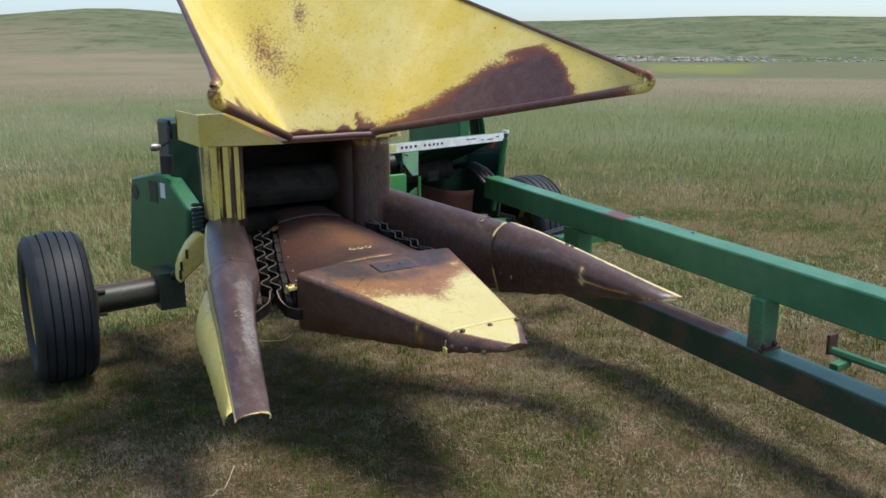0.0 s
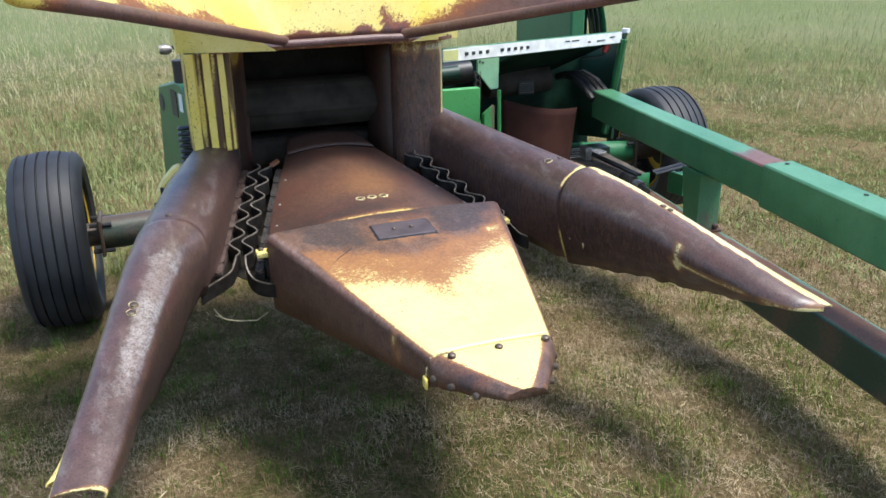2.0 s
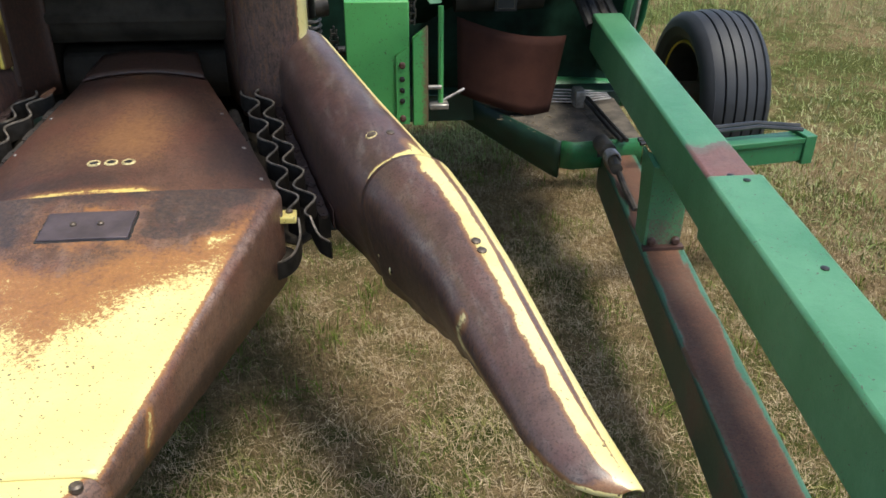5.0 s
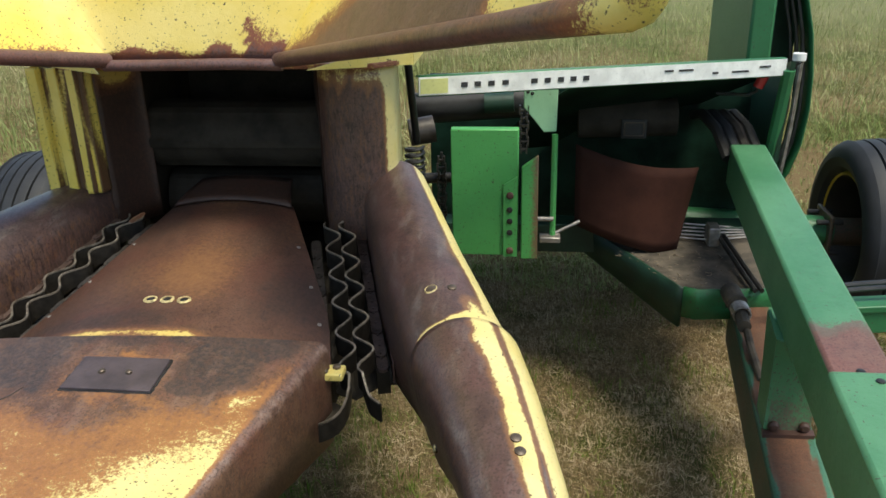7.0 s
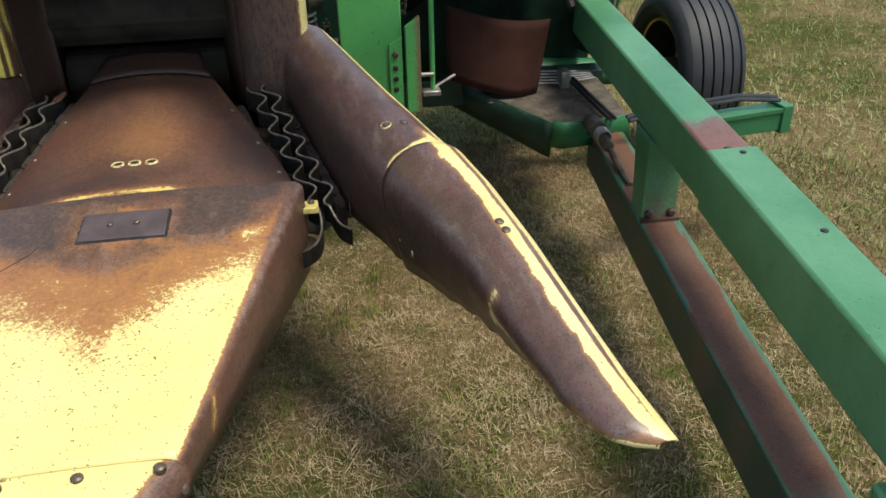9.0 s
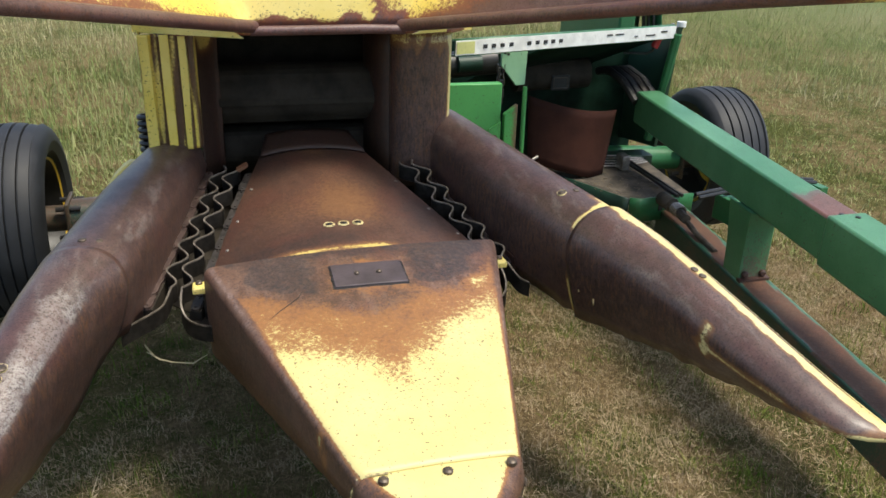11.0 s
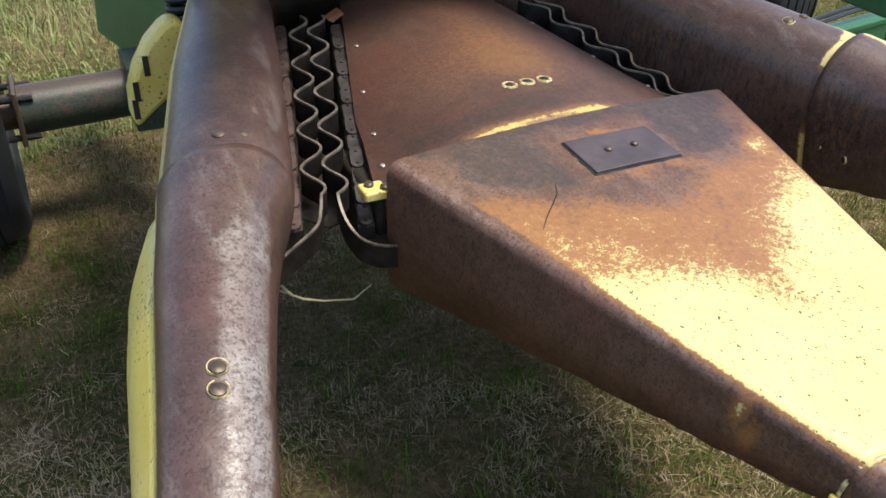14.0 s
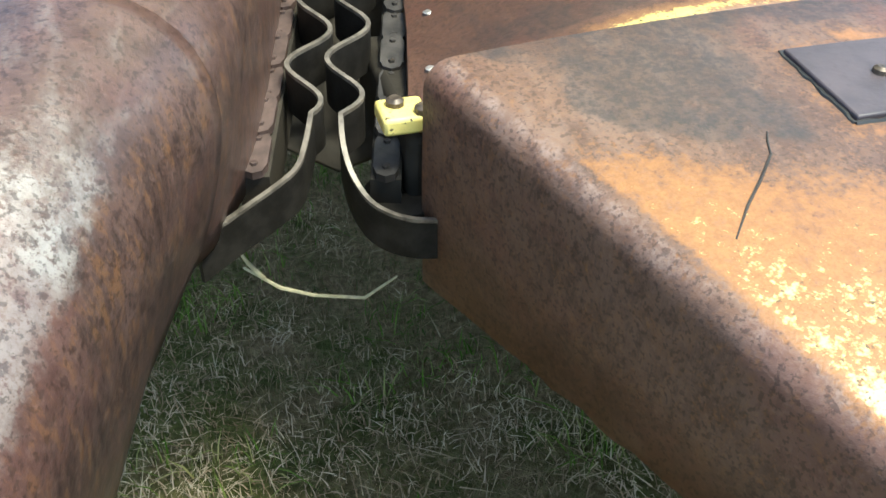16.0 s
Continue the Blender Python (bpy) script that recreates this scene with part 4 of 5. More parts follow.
def hood():
    # one folded sheet: wing, back, wing, with soft folds
    def run(a, b, n):
        return [lerp(a, b, i / n) for i in range(n)]
    e = Vector((0.012, 0, 0))
    lower = run(TIP_L, LOW_L, 40) + run(LOW_L, LOW_L + e, 8) + run(LOW_L + e, LOW_R - e, 30) + run(LOW_R - e, LOW_R, 8) + run(LOW_R, TIP_R, 40) + [TIP_R]
    upper = run(TUP_L, UP_L, 40) + run(UP_L, FOLD_L, 8) + run(FOLD_L, FOLD_R, 30) + run(FOLD_R, UP_R, 8) + run(UP_R, TUP_R, 40) + [TUP_R]

    def soften(line, k):
        out = []
        for i in range(len(line)):
            q = min(k, i, len(line) - 1 - i)
            out.append(sum((line[j] for j in range(i - q, i + q + 1)), Vector()) / (2 * q + 1))
        return out
    lower, upper = soften(lower, 1), soften(upper, 2)
    bm = bmesh.new()
    nv = 30
    rows = []
    for j in range(nv + 1):
        t = j / nv
        line = soften([lerp(a, b, t) for a, b in zip(lower, upper)], int(1 + 1.3 * t))
        rows.append([p + Vector((0, 0.012 * noise.noise((p.x * 2.5, p.z * 2.5, 4)) * math.sin(math.pi * t), 0)) for p in line])
    grid(bm, rows)
    top_row = rows[-1]
    lo_r, lo_l = (LOW_R, TIP_R, UP_R, 1.0), (LOW_L, TIP_L, UP_L, 0.12)

    def wear(p):
        best = 0.12
        for (low, tip, up, grow), side_on in ((lo_r, p.x > 0.1), (lo_l, p.x < -0.2)):
            if not side_on:
                continue
            e = tip - low
            n = e.cross(up - low).normalized()
            d = n.cross(e).normalized()
            d *= 1 if d.dot(up - low) > 0 else -1
            u, v = (p - low).dot(e) / e.length_squared, (p - low).dot(d)
            top = grow * (0.03 + 0.25 * sstep(0.05, 0.60, u)) * sstep(0.82, 0.66, u)
            fuzz = 0.05 * noise.noise((u * 9, v * 22, 3))
            best = max(best, 0.12 + 0.88 * sstep(top + 0.09, top - 0.12, v + fuzz) * sstep(0.88, 0.74, u))
        if -0.45 < p.x < 0.4:
            # brown stains, spread wider to put the steep middle panel's shade into colour
            stain_shade = 0.27 * math.exp(-((p.x + 0.33) / 0.13) ** 2 - ((p.z - 1.62) / 0.15) ** 2) + 0.12 * math.exp(-((p.x + 0.20) / 0.10) ** 2 - ((p.z - 1.52) / 0.10) ** 2) + 0.30 * math.exp(-((p.x + 0.14) / 0.05) ** 2 - ((p.z - 1.78) / 0.09) ** 2)
            stain_shade += 0.18 * math.exp(-((p.x - 0.08) / 0.03) ** 2 - ((p.z - 1.52) / 0.14) ** 2)
            foot = 0.75 * sstep(0.045, 0.0, p.z - 1.233 + 0.03 * noise.noise((p.x * 14, 0, 9)))
            best = max(best, 0.13 + stain_shade, foot)
        return best
    part("hood_sheet", bm, M_HOOD, header, "bright yellow folded hood sheet with rust patches", wear, 60, thick=0.004)
    bm = bmesh.new()
    low_row = rows[0]
    pick = [i for i, p in enumerate(top_row) if UP_L.x - 0.02 < p.x < UP_R.x + 0.02]
    grid(bm, [[lerp(low_row[i], top_row[i], 1.0 + 0.07 * j) for i in pick] for j in range(6)])
    part("top_panel", bm, M_HOOD, header, "yellow upper hood panel", lambda p: 0.2, 60, thick=0.004)
    # bolted seam
    bm = bmesh.new()
    a, b = Vector((0.215, 0.366, 1.262)), Vector((0.50, 0.408, 1.66))
    q = Vector((0.01, -0.02, 0.004))
    tube(bm, [lerp(a, b, i / 8) + q * 0.3 for i in range(9)], 0.0022, 5)
    part("seam", bm, M_RUST, header, "thin bolted seam")
    # rolled rims
    for low, tip, tup, up in ((LOW_R, TIP_R, TUP_R, UP_R), (LOW_L, TIP_L, TUP_L, UP_L)):
        out = (tip - low).normalized()
        mid = (tip + tup) / 2
        arc = [mid + (tip - mid) * math.cos(a) + out * 0.030 * math.sin(a) for a in (math.pi * k / 8 for k in range(9))]
        path = [lerp(low, tip, i / 10) for i in range(10)] + arc + [lerp(tup, up, i / 8) for i in range(1, 9)]
        path = [p + Vector((0, -0.004, -0.002)) for p in path]
        rs = [0.018] * 9 + [0.020] + [0.022] * 4 + [0.019] + [0.016] * 4 + [0.010] * 8
        bm = bmesh.new()
        tube(bm, path, rs, 12)
        part("rolled_rim", bm, M_HOOD, header, "purple-brown worn rim with yellow ends", lambda p, tip=tip: 0.85 - 0.70 * math.exp(-((p - tip).length / 0.085) ** 2) + 0.2 * noise.noise(p * 25), 60)
    bm = bmesh.new()
    tube(bm, [LOW_L + Vector((-0.01, -0.012, -0.012)), (CX - 0.1, 0.36, 1.222), (CX + 0.1, 0.362, 1.224), LOW_R + Vector((0.01, -0.012, -0.012))], 0.014, 10)
    part("bottom_rim", bm, M_HOOD, header, "dented rusty bottom rim", lambda p: 0.8, 60)
    # the seat under the hood
    bm = bmesh.new()
    prism(bm, [(-0.58, 0.62), (-0.46, 0.52), (0.38, 0.52), (0.47, 0.60), (0.47, 1.0), (-0.58, 1.0)], 1.182, 1.196, "z")
    part("hood_seat", bm, M_HOOD, header, "yellow seat plate under the hood", lambda p: 0.5, bevel=0.003)
    bm = bmesh.new()
    prism(bm, [(-0.585, 1.18), (-0.585, 1.325), (-0.50, 1.335), (-0.27, 1.20)], 0.615, 0.62, "y")
    for v in bm.verts:
        v.co.y -= 0.80 * (v.co.x + 0.585)
    part("hood_side", bm, M_HOOD, header, "yellow hood side plate", lambda p: 0.14)
    bm = bmesh.new()
    box(bm, -0.587, -0.58, 0.615, 1.02, 1.18, 1.325)
    box(bm, 0.465, 0.472, 0.60, 1.02, 1.178, 1.245)
    box(bm, -0.587, 0.472, 1.0, 1.02, 1.18, 1.30)
    part("hood_side", bm, M_HOOD, header, "yellow hood box", lambda p: 0.14)
    bm = bmesh.new()
    prism(bm, [(0.23, 1.196), (0.47, 1.18), (0.47, 1.245)], 0.594, 0.60, "y")
    for v in bm.verts:
        v.co.y -= 0.7 * (0.47 - v.co.x)
    part("hood_side", bm, M_HOOD, header, "yellow hood side plate", lambda p: 0.14)


hood()


# ---- gathering chains ----
def gathering():
    for left in (True, False):
        f = (lambda p: Vector(p)) if left else (lambda p: Vector(mirror(p)) + Vector((-0.028, 0, -0.012)))
        top, bot = Vector((-0.335, 0.54, 0.745)), Vector((-0.497, -0.02, 0.605))
        d = (bot - top).normalized()
        s = Vector((-d.y, d.x, 0)).normalized()
        L = (bot - top).length
        bm = bmesh.new()
        rows = []
        for i in range(10):
            q = top + d * (L * 0.86 * i / 9)
            rows.append([f(q + s * u - Vector((0, 0, 0.085 + 0.03 * (abs(u) < 0.05)))) for u in (-0.105, -0.06, 0.0, 0.06, 0.10)])
        grid(bm, rows)
        tray = part("chain_tray", bm, M_RECESS, header, "dark tray under the gathering chains", thick=0.005)
        for sgn in (-1, 1):
            off = -0.026 if sgn < 0 else 0.014
            pts = []
            n = 110
            for i in range(n + 1):
                t = i / n
                pts.append(top + d * (L * t) + s * (off + 0.020 * math.sin(2 * math.pi * (t * L / 0.112) + (0.3 if sgn < 0 else 0.9))))
            last = pts[-1]
            if sgn < 0:
                tail = [Vector((-0.522, -0.042, 0.588)), Vector((-0.535, -0.062, 0.575)), Vector((-0.560, -0.075, 0.565)), Vector((-0.585, -0.086, 0.557)), Vector((-0.612, -0.100, 0.550)), Vector((-0.634, -0.116, 0.546))]
            else:
                tail = [Vector((-0.487, -0.055, 0.588)), Vector((-0.484, -0.085, 0.572)), Vector((-0.470, -0.110, 0.556)), Vector((-0.440, -0.125, 0.545)), Vector((-0.400, -0.128, 0.540)), Vector((-0.360, -0.120, 0.540))]
            if not left and sgn < 0:
                tail = tail[:3]
            bm = bmesh.new()
            ribbon(bm, [f(p) for p in pts], 0.046, 0.0042)
            band = part("gathering_band", bm, M_BAND, header, "wavy worn steel gathering band", angle=60)
            bm = bmesh.new()
            full = [last] + tail
            smooth = []
            for i in range(len(full) - 1):
                p0, p1, p2, p3 = full[max(0, i - 1)], full[i], full[i + 1], full[min(len(full) - 1, i + 2)]
                for k in range(5):
                    t = k / 5
                    smooth.append(0.5 * ((2 * p1) + (p2 - p0) * t + (2 * p0 - 5 * p1 + 4 * p2 - p3) * t * t + (3 * p1 - p0 - 3 * p2 + p3) * t ** 3))
            ribbon(bm, [f(p) for p in smooth + [full[-1]]], 0.044, 0.005)
            part("band_end", bm, M_BAND, band, "dull curled band end", angle=60)
            bm = bmesh.new()
            ribbon(bm, [f(p + Vector((0, 0, 0.0245))) for p in pts] + [f(p + Vector((0, 0, 0.0232))) for p in smooth[1:]], 0.004, 0.0050)
            part("band_edge", bm, M_EDGE, band, "bare worn upper edge", angle=60)
            # guide bar and roller chain
            go = -0.066 if sgn < 0 else 0.060
            g0, g1 = top + s * go, bot + s * go + d * 0.05
            if not left:
                g0, g1 = g0 - Vector((0, 0, 0.03)), g1 - d * 0.12 - Vector((0, 0, 0.03))
            bm = bmesh.new()
            dn = Vector((0, 0, 0.05))
            ribbon(bm, [f(lerp(g0, g1, i / 6) - dn * 0.72) for i in range(7)], 0.06, 0.030)
            guide = part("chain_guide", bm, M_RECESS, header, "black chain guide", angle=30)
            if sgn < 0:
                bm = bmesh.new()
                ribbon(bm, [f(lerp(g0, g1, i / 6) - s * 0.024 - dn * 0.3) for i in range(7)], 0.05, 0.004)
                part("guide_flange", bm, M_RUST, guide, "thin rusty flange")
            rd = (g1 - g0).normalized()
            m = 13
            for i in range(m):
                a, b = lerp(g0, g1, (i + 0.16) / m), lerp(g0, g1, (i + 0.84) / m)
                up = Vector((0, 0, 0.004 if i % 2 else 0.0))
                bm = bmesh.new()
                r = 0.0125
                poly = []
                for c, e in ((a, -1), (b, 1)):
                    for j in range(5):
                        th = math.pi * (j / 4 - 0.5)
                        poly.append(c + rd * (e * r * math.cos(th)) + s * (e * r * math.sin(th)))
                lo = [bm.verts.new(f(p + up - Vector((0, 0, 0.006)))) for p in poly]
                hi = [bm.verts.new(f(p + up + Vector((0, 0, 0.002)))) for p in poly]
                bm.faces.new(lo)
                bm.faces.new(list(reversed(hi)))
                for j in range(len(poly)):
                    bm.faces.new((lo[j], lo[(j + 1) % len(poly)], hi[(j + 1) % len(poly)], hi[j]))
                for c in (a, b):
                    lathe(bm, [(0.0, 0.0042), (0.004, 0.0036), (0.0046, 0.0005)], f(c + up), "z", 6)
                part("chain_link", bm, M_LINK if sgn < 0 else M_CHAIN, guide)
        # idlers at the lower ends
        for at, r in (((-0.432, -0.070, 0.548), 0.040),):
            bm = bmesh.new()
            lathe(bm, [(-0.02, 0.002), (-0.02, r), (0.012, r), (0.012, 0.002)], f(at), "z", 22)
            part("idler_wheel", bm, M_RECESS, header, "black idler wheel", angle=30)
        bm = bmesh.new()
        box(bm, -0.43, -0.33, -0.08, 0.15, 0.50, 0.63)
        for v in bm.verts:
            v.co = f(v.co)
        part("idler_support", bm, M_RECESS, header, "dark idler support", bevel=0.01)
    # a dead stalk caught in the chains
    bm = bmesh.new()
    tube(bm, [(-0.595, 0.016, 0.425), (-0.559, -0.023, 0.420), (-0.525, -0.042, 0.418), (-0.473, -0.062, 0.420), (-0.435, -0.058, 0.440)], [0.0015, 0.0024, 0.002, 0.002, 0.0012], 6)
    stalk = part("dead_stalk", bm, M_STRAW, header, "dry pale stalk caught under the chains")
    bm = bmesh.new()
    tube(bm, [(-0.575, -0.005, 0.422), (-0.590, 0.005, 0.440), (-0.596, 0.008, 0.452)], [0.003, 0.0025, 0.0015], 6)
    part("stalk_fork", bm, M_STRAW, stalk)


gathering()

# ---- the harvester ----
harvester = thing("forage_harvester", (0.5, 1.3, 0.0), "green pull-type forage harvester with wheels and steel drawbar", "harvester")


def wheel(cx, cy, cz, r, width, out):
    bm = bmesh.new()
    prof = []
    w = width / 2
    crown = [(-w * 0.62, r * 0.62), (-w * 0.9, r * 0.70), (-w, r * 0.80), (-w * 0.97, r * 0.88), (-w * 0.86, r * 0.945), (-w * 0.74, r * 0.975)]
    prof += crown
    ribs = 5
    span = w * 0.74 * 2
    for i in range(ribs):
        a = -w * 0.74 + span * i / ribs
        b = a + span / ribs
        g = 0.0045
        q = lambda x: r * (1.0 - 0.045 * (x / (w * 0.74)) ** 2) - 0.002
        if i:
            prof += [(a - g * 0.5, q(a) - 0.012), (a + g * 0.5, q(a) - 0.012)]
        prof += [(a + g, q(a + g)), (lerp(a, b, 0.5), q(lerp(a, b, 0.5)) + 0.001), (b - g, q(b - g))]
    prof += [(-u, v) for u, v in reversed(crown)]
    lathe(bm, prof, (cx, cy, cz), "x", 72)
    e = part("wheel", bm, M_RUBBER, harvester, "ribbed black implement tyre on a yellow rim", angle=28)
    bm = bmesh.new()
    lathe(bm, [(out * w * 0.72, r * 0.64), (out * w * 0.80, r * 0.62), (out * w * 0.6, r * 0.57), (out * w * 0.25, r * 0.52), (out * w * 0.15, r * 0.30), (out * w * 0.22, r * 0.2), (out * w * 0.22, 0.002)], (cx, cy, cz), "x", 48)
    lathe(bm, [(-out * w * 0.70, r * 0.65), (-out * w * 0.80, r * 0.63), (-out * w * 0.76, r * 0.61)], (cx, cy, cz), "x", 48)
    part("rim", bm, M_WHEEL, e, "yellow steel rim", angle=30)
    # inside of the rim drawn black: the shadow there is in the colour
    bm = bmesh.new()
    lathe(bm, [(-out * w * 0.76, r * 0.61), (-out * w * 0.5, r * 0.57), (out * w * 0.22, r * 0.52), (out * w * 0.12, 0.002)], (cx, cy, cz), "x", 48)
    part("rim_well", bm, M_BLACK, e, "dark inside of the rim, shadow in its colour", angle=30)
    bm = bmesh.new()
    tube(bm, [(cx - out * w * 0.2, cy, cz), (cx - out * (w + 0.05), cy, cz)], 0.055, 16)
    box(bm, cx - out * (w + 0.035) - 0.008, cx - out * (w + 0.035) + 0.008, cy - 0.085, cy + 0.085, cz - 0.088, cz + 0.087)
    hub = part("hub", bm, M_GRIMY_SHADED, e, "grimy green hub with bolted plate", lambda p: 0.45, bevel=0.004)
    for dy in (-0.06, 0.06):
        for dz in (-0.065, 0.06):
            bm = bmesh.new()
            tube(bm, [(cx - out * (w - 0.01), cy + dy, cz + dz), (cx - out * (w + 0.085), cy + dy, cz + dz)], 0.011, 8)
            part("stud", bm, M_BLACK, e)
    return e


wheel(-1.175, 1.459, 0.277, 0.405, 0.300, -1)
wheel(2.115, 1.60, 0.345, 0.365, 0.300, 1)


def chassis():
    bm = bmesh.new()
    tube(bm, [(-1.0, 1.46, 0.277), (-0.55, 1.47, 0.29)], 0.078, 18)
    box(bm, -0.66, -0.52, 1.36, 1.56, 0.19, 0.40)
    part("axle_tube", bm, M_GRIMY_SHADED, harvester, "grimy green axle tube", lambda p: 0.40 + 0.2 * noise.noise(p * 12))
    bm = bmesh.new()
    tube(bm, [(1.95, 1.60, 0.345), (1.3, 1.58, 0.39)], 0.06, 16)
    part("axle_tube", bm, M_GREEN, harvester, "green axle tube", lambda p: 0.2)
    # rounded yellow guard near the axle
    bm = bmesh.new()
    poly = [(-0.655, 0.776), (-0.635, 0.788), (-0.612, 0.780), (-0.597, 0.745), (-0.594, 0.705), (-0.604, 0.660), (-0.737, 0.553), (-0.745, 0.580), (-0.742, 0.636), (-0.722, 0.690), (-0.690, 0.742)]
    prism(bm, poly, 0.555, 0.625, "y")
    guard = part("guard", bm, M_HOOD, harvester, "angular yellow guard with a rust streak", lambda p: 0.16 + 0.5 * math.exp(-((p.x + 0.620 + 0.15 * (p.z - 0.75)) / 0.007) ** 2) * sstep(0.70, 0.72, p.z), bevel=0.012)
    for x, z in ((-0.728, 0.64), (-0.735, 0.60), (-0.700, 0.695)):
        bm = bmesh.new()
        box(bm, x - 0.006, x + 0.006, 0.5525, 0.556, z - 0.022, z + 0.022)
        part("slot", bm, M_PRINT, guard)
    bm = bmesh.new()
    tube(bm, [(-0.65, 0.60, 0.66), (-0.56, 1.42, 0.36)], 0.03, 10)
    part("guard_arm", bm, M_DKGREEN, harvester, "dark green guard arm")
    # left shield, set a little askew
    A, B = Vector((-0.50, 1.25, 0)), Vector((-0.66, 2.0, 0))
    poly = SHIELD
    turn = math.degrees(math.atan2(B.y - A.y, B.x - A.x)) - 90
    ms = Matrix.Translation(A) @ pose(0, 0, 0, 0, 0, turn)
    bm = bmesh.new()
    prism(bm, [(u * (B - A).length, z) for u, z in poly], 0.0, 0.10, "x")
    bmesh.ops.transform(bm, matrix=ms, verts=bm.verts)
    shield = part("gear_shield", bm, M_GREEN, harvester, "large green sheet gear shield", lambda p: 0.12, bevel=0.014)
    bm = bmesh.new()
    lathe(bm, [(-0.002, 0.045), (-0.004, 0.043), (-0.004, 0.001)], (0, 0.66, 0.79), "x", 24)
    bmesh.ops.transform(bm, matrix=ms, verts=bm.verts)
    part("badge", bm, M_PRINT, shield, "round dark badge")
    for y0, y1, z0, z1, mt, lab in ((0.255, 0.315, 0.80, 0.885, M_DECAL, "white paper sticker"), (0.36, 0.46, 0.76, 0.885, M_PRINT, "dark printed sticker")):
        bm = bmesh.new()
        box(bm, -0.003, -0.0005, y0, y1, z0, z1, ms)
        part("sticker", bm, mt, shield, lab)
    # tall gearbox column behind the header
    bm = bmesh.new()
    box(bm, -0.515, -0.34, 1.50, 1.75, 0.50, 1.235)
    part("gearbox_column", bm, M_DKGREEN, harvester, "grimy dark green gearbox column", bevel=0.02)
    bm = bmesh.new()
    tube(bm, [(-0.50, 1.49, 1.14), (-0.515, 1.46, 1.235), (-0.52, 1.45, 1.20), (-0.53, 1.44, 1.13), (-0.57, 1.44, 1.105)], 0.010, 8)
    part("lever", bm, M_BLACK, harvester, "bent black lever")
    bm = bmesh.new()
    lathe(bm, [(-0.03, 0.002), (-0.03, 0.02), (0.0, 0.024), (0.025, 0.012), (0.025, 0.002)], (-0.597, 1.44, 1.10), "x", 14)
    part("lever_knob", bm, M_STEEL, harvester, "bright metal knob")
    bm = bmesh.new()
    lathe(bm, [(-0.05, 0.002), (-0.05, 0.036), (0.05, 0.036), (0.05, 0.002)], (-0.545, 1.45, 1.00), "z", 16)
    part("canister", bm, M_BLACK, harvester, "small black canister")

    def coil(x, y, z0, z1, r, turns, wire, name, label):
        bm = bmesh.new()
        n = turns * 14
        tube(bm, [(x + r * math.cos(2 * math.pi * i / 14), y + r * math.sin(2 * math.pi * i / 14), lerp(z0, z1, i / n)) for i in range(n + 1)], wire, 6)
        part(name, bm, M_BLACK, harvester, label)
    coil(-0.575, 0.735, 0.66, 0.90, 0.034, 11, 0.008, "coil_spring", "black coil spring")
    coil(0.415, 0.95, 0.70, 0.86, 0.028, 8, 0.006, "coil_spring", "dull steel coil spring")


chassis()


# ---- right side: deck, panels and drawbar ----
def box_part(name, x0, x1, y0, y1, z0, z1, mat, label="", wear=None, parent=None, bevel=0.004, m=None):
    bm = bmesh.new()
    box(bm, x0, x1, y0, y1, z0, z1, m)
    return part(name, bm, mat, parent or harvester, label, wear, bevel=bevel)


BEAM_A, BEAM_B = Vector((0.462, 0.752, 1.115)), Vector((1.588, 1.208, 1.084))


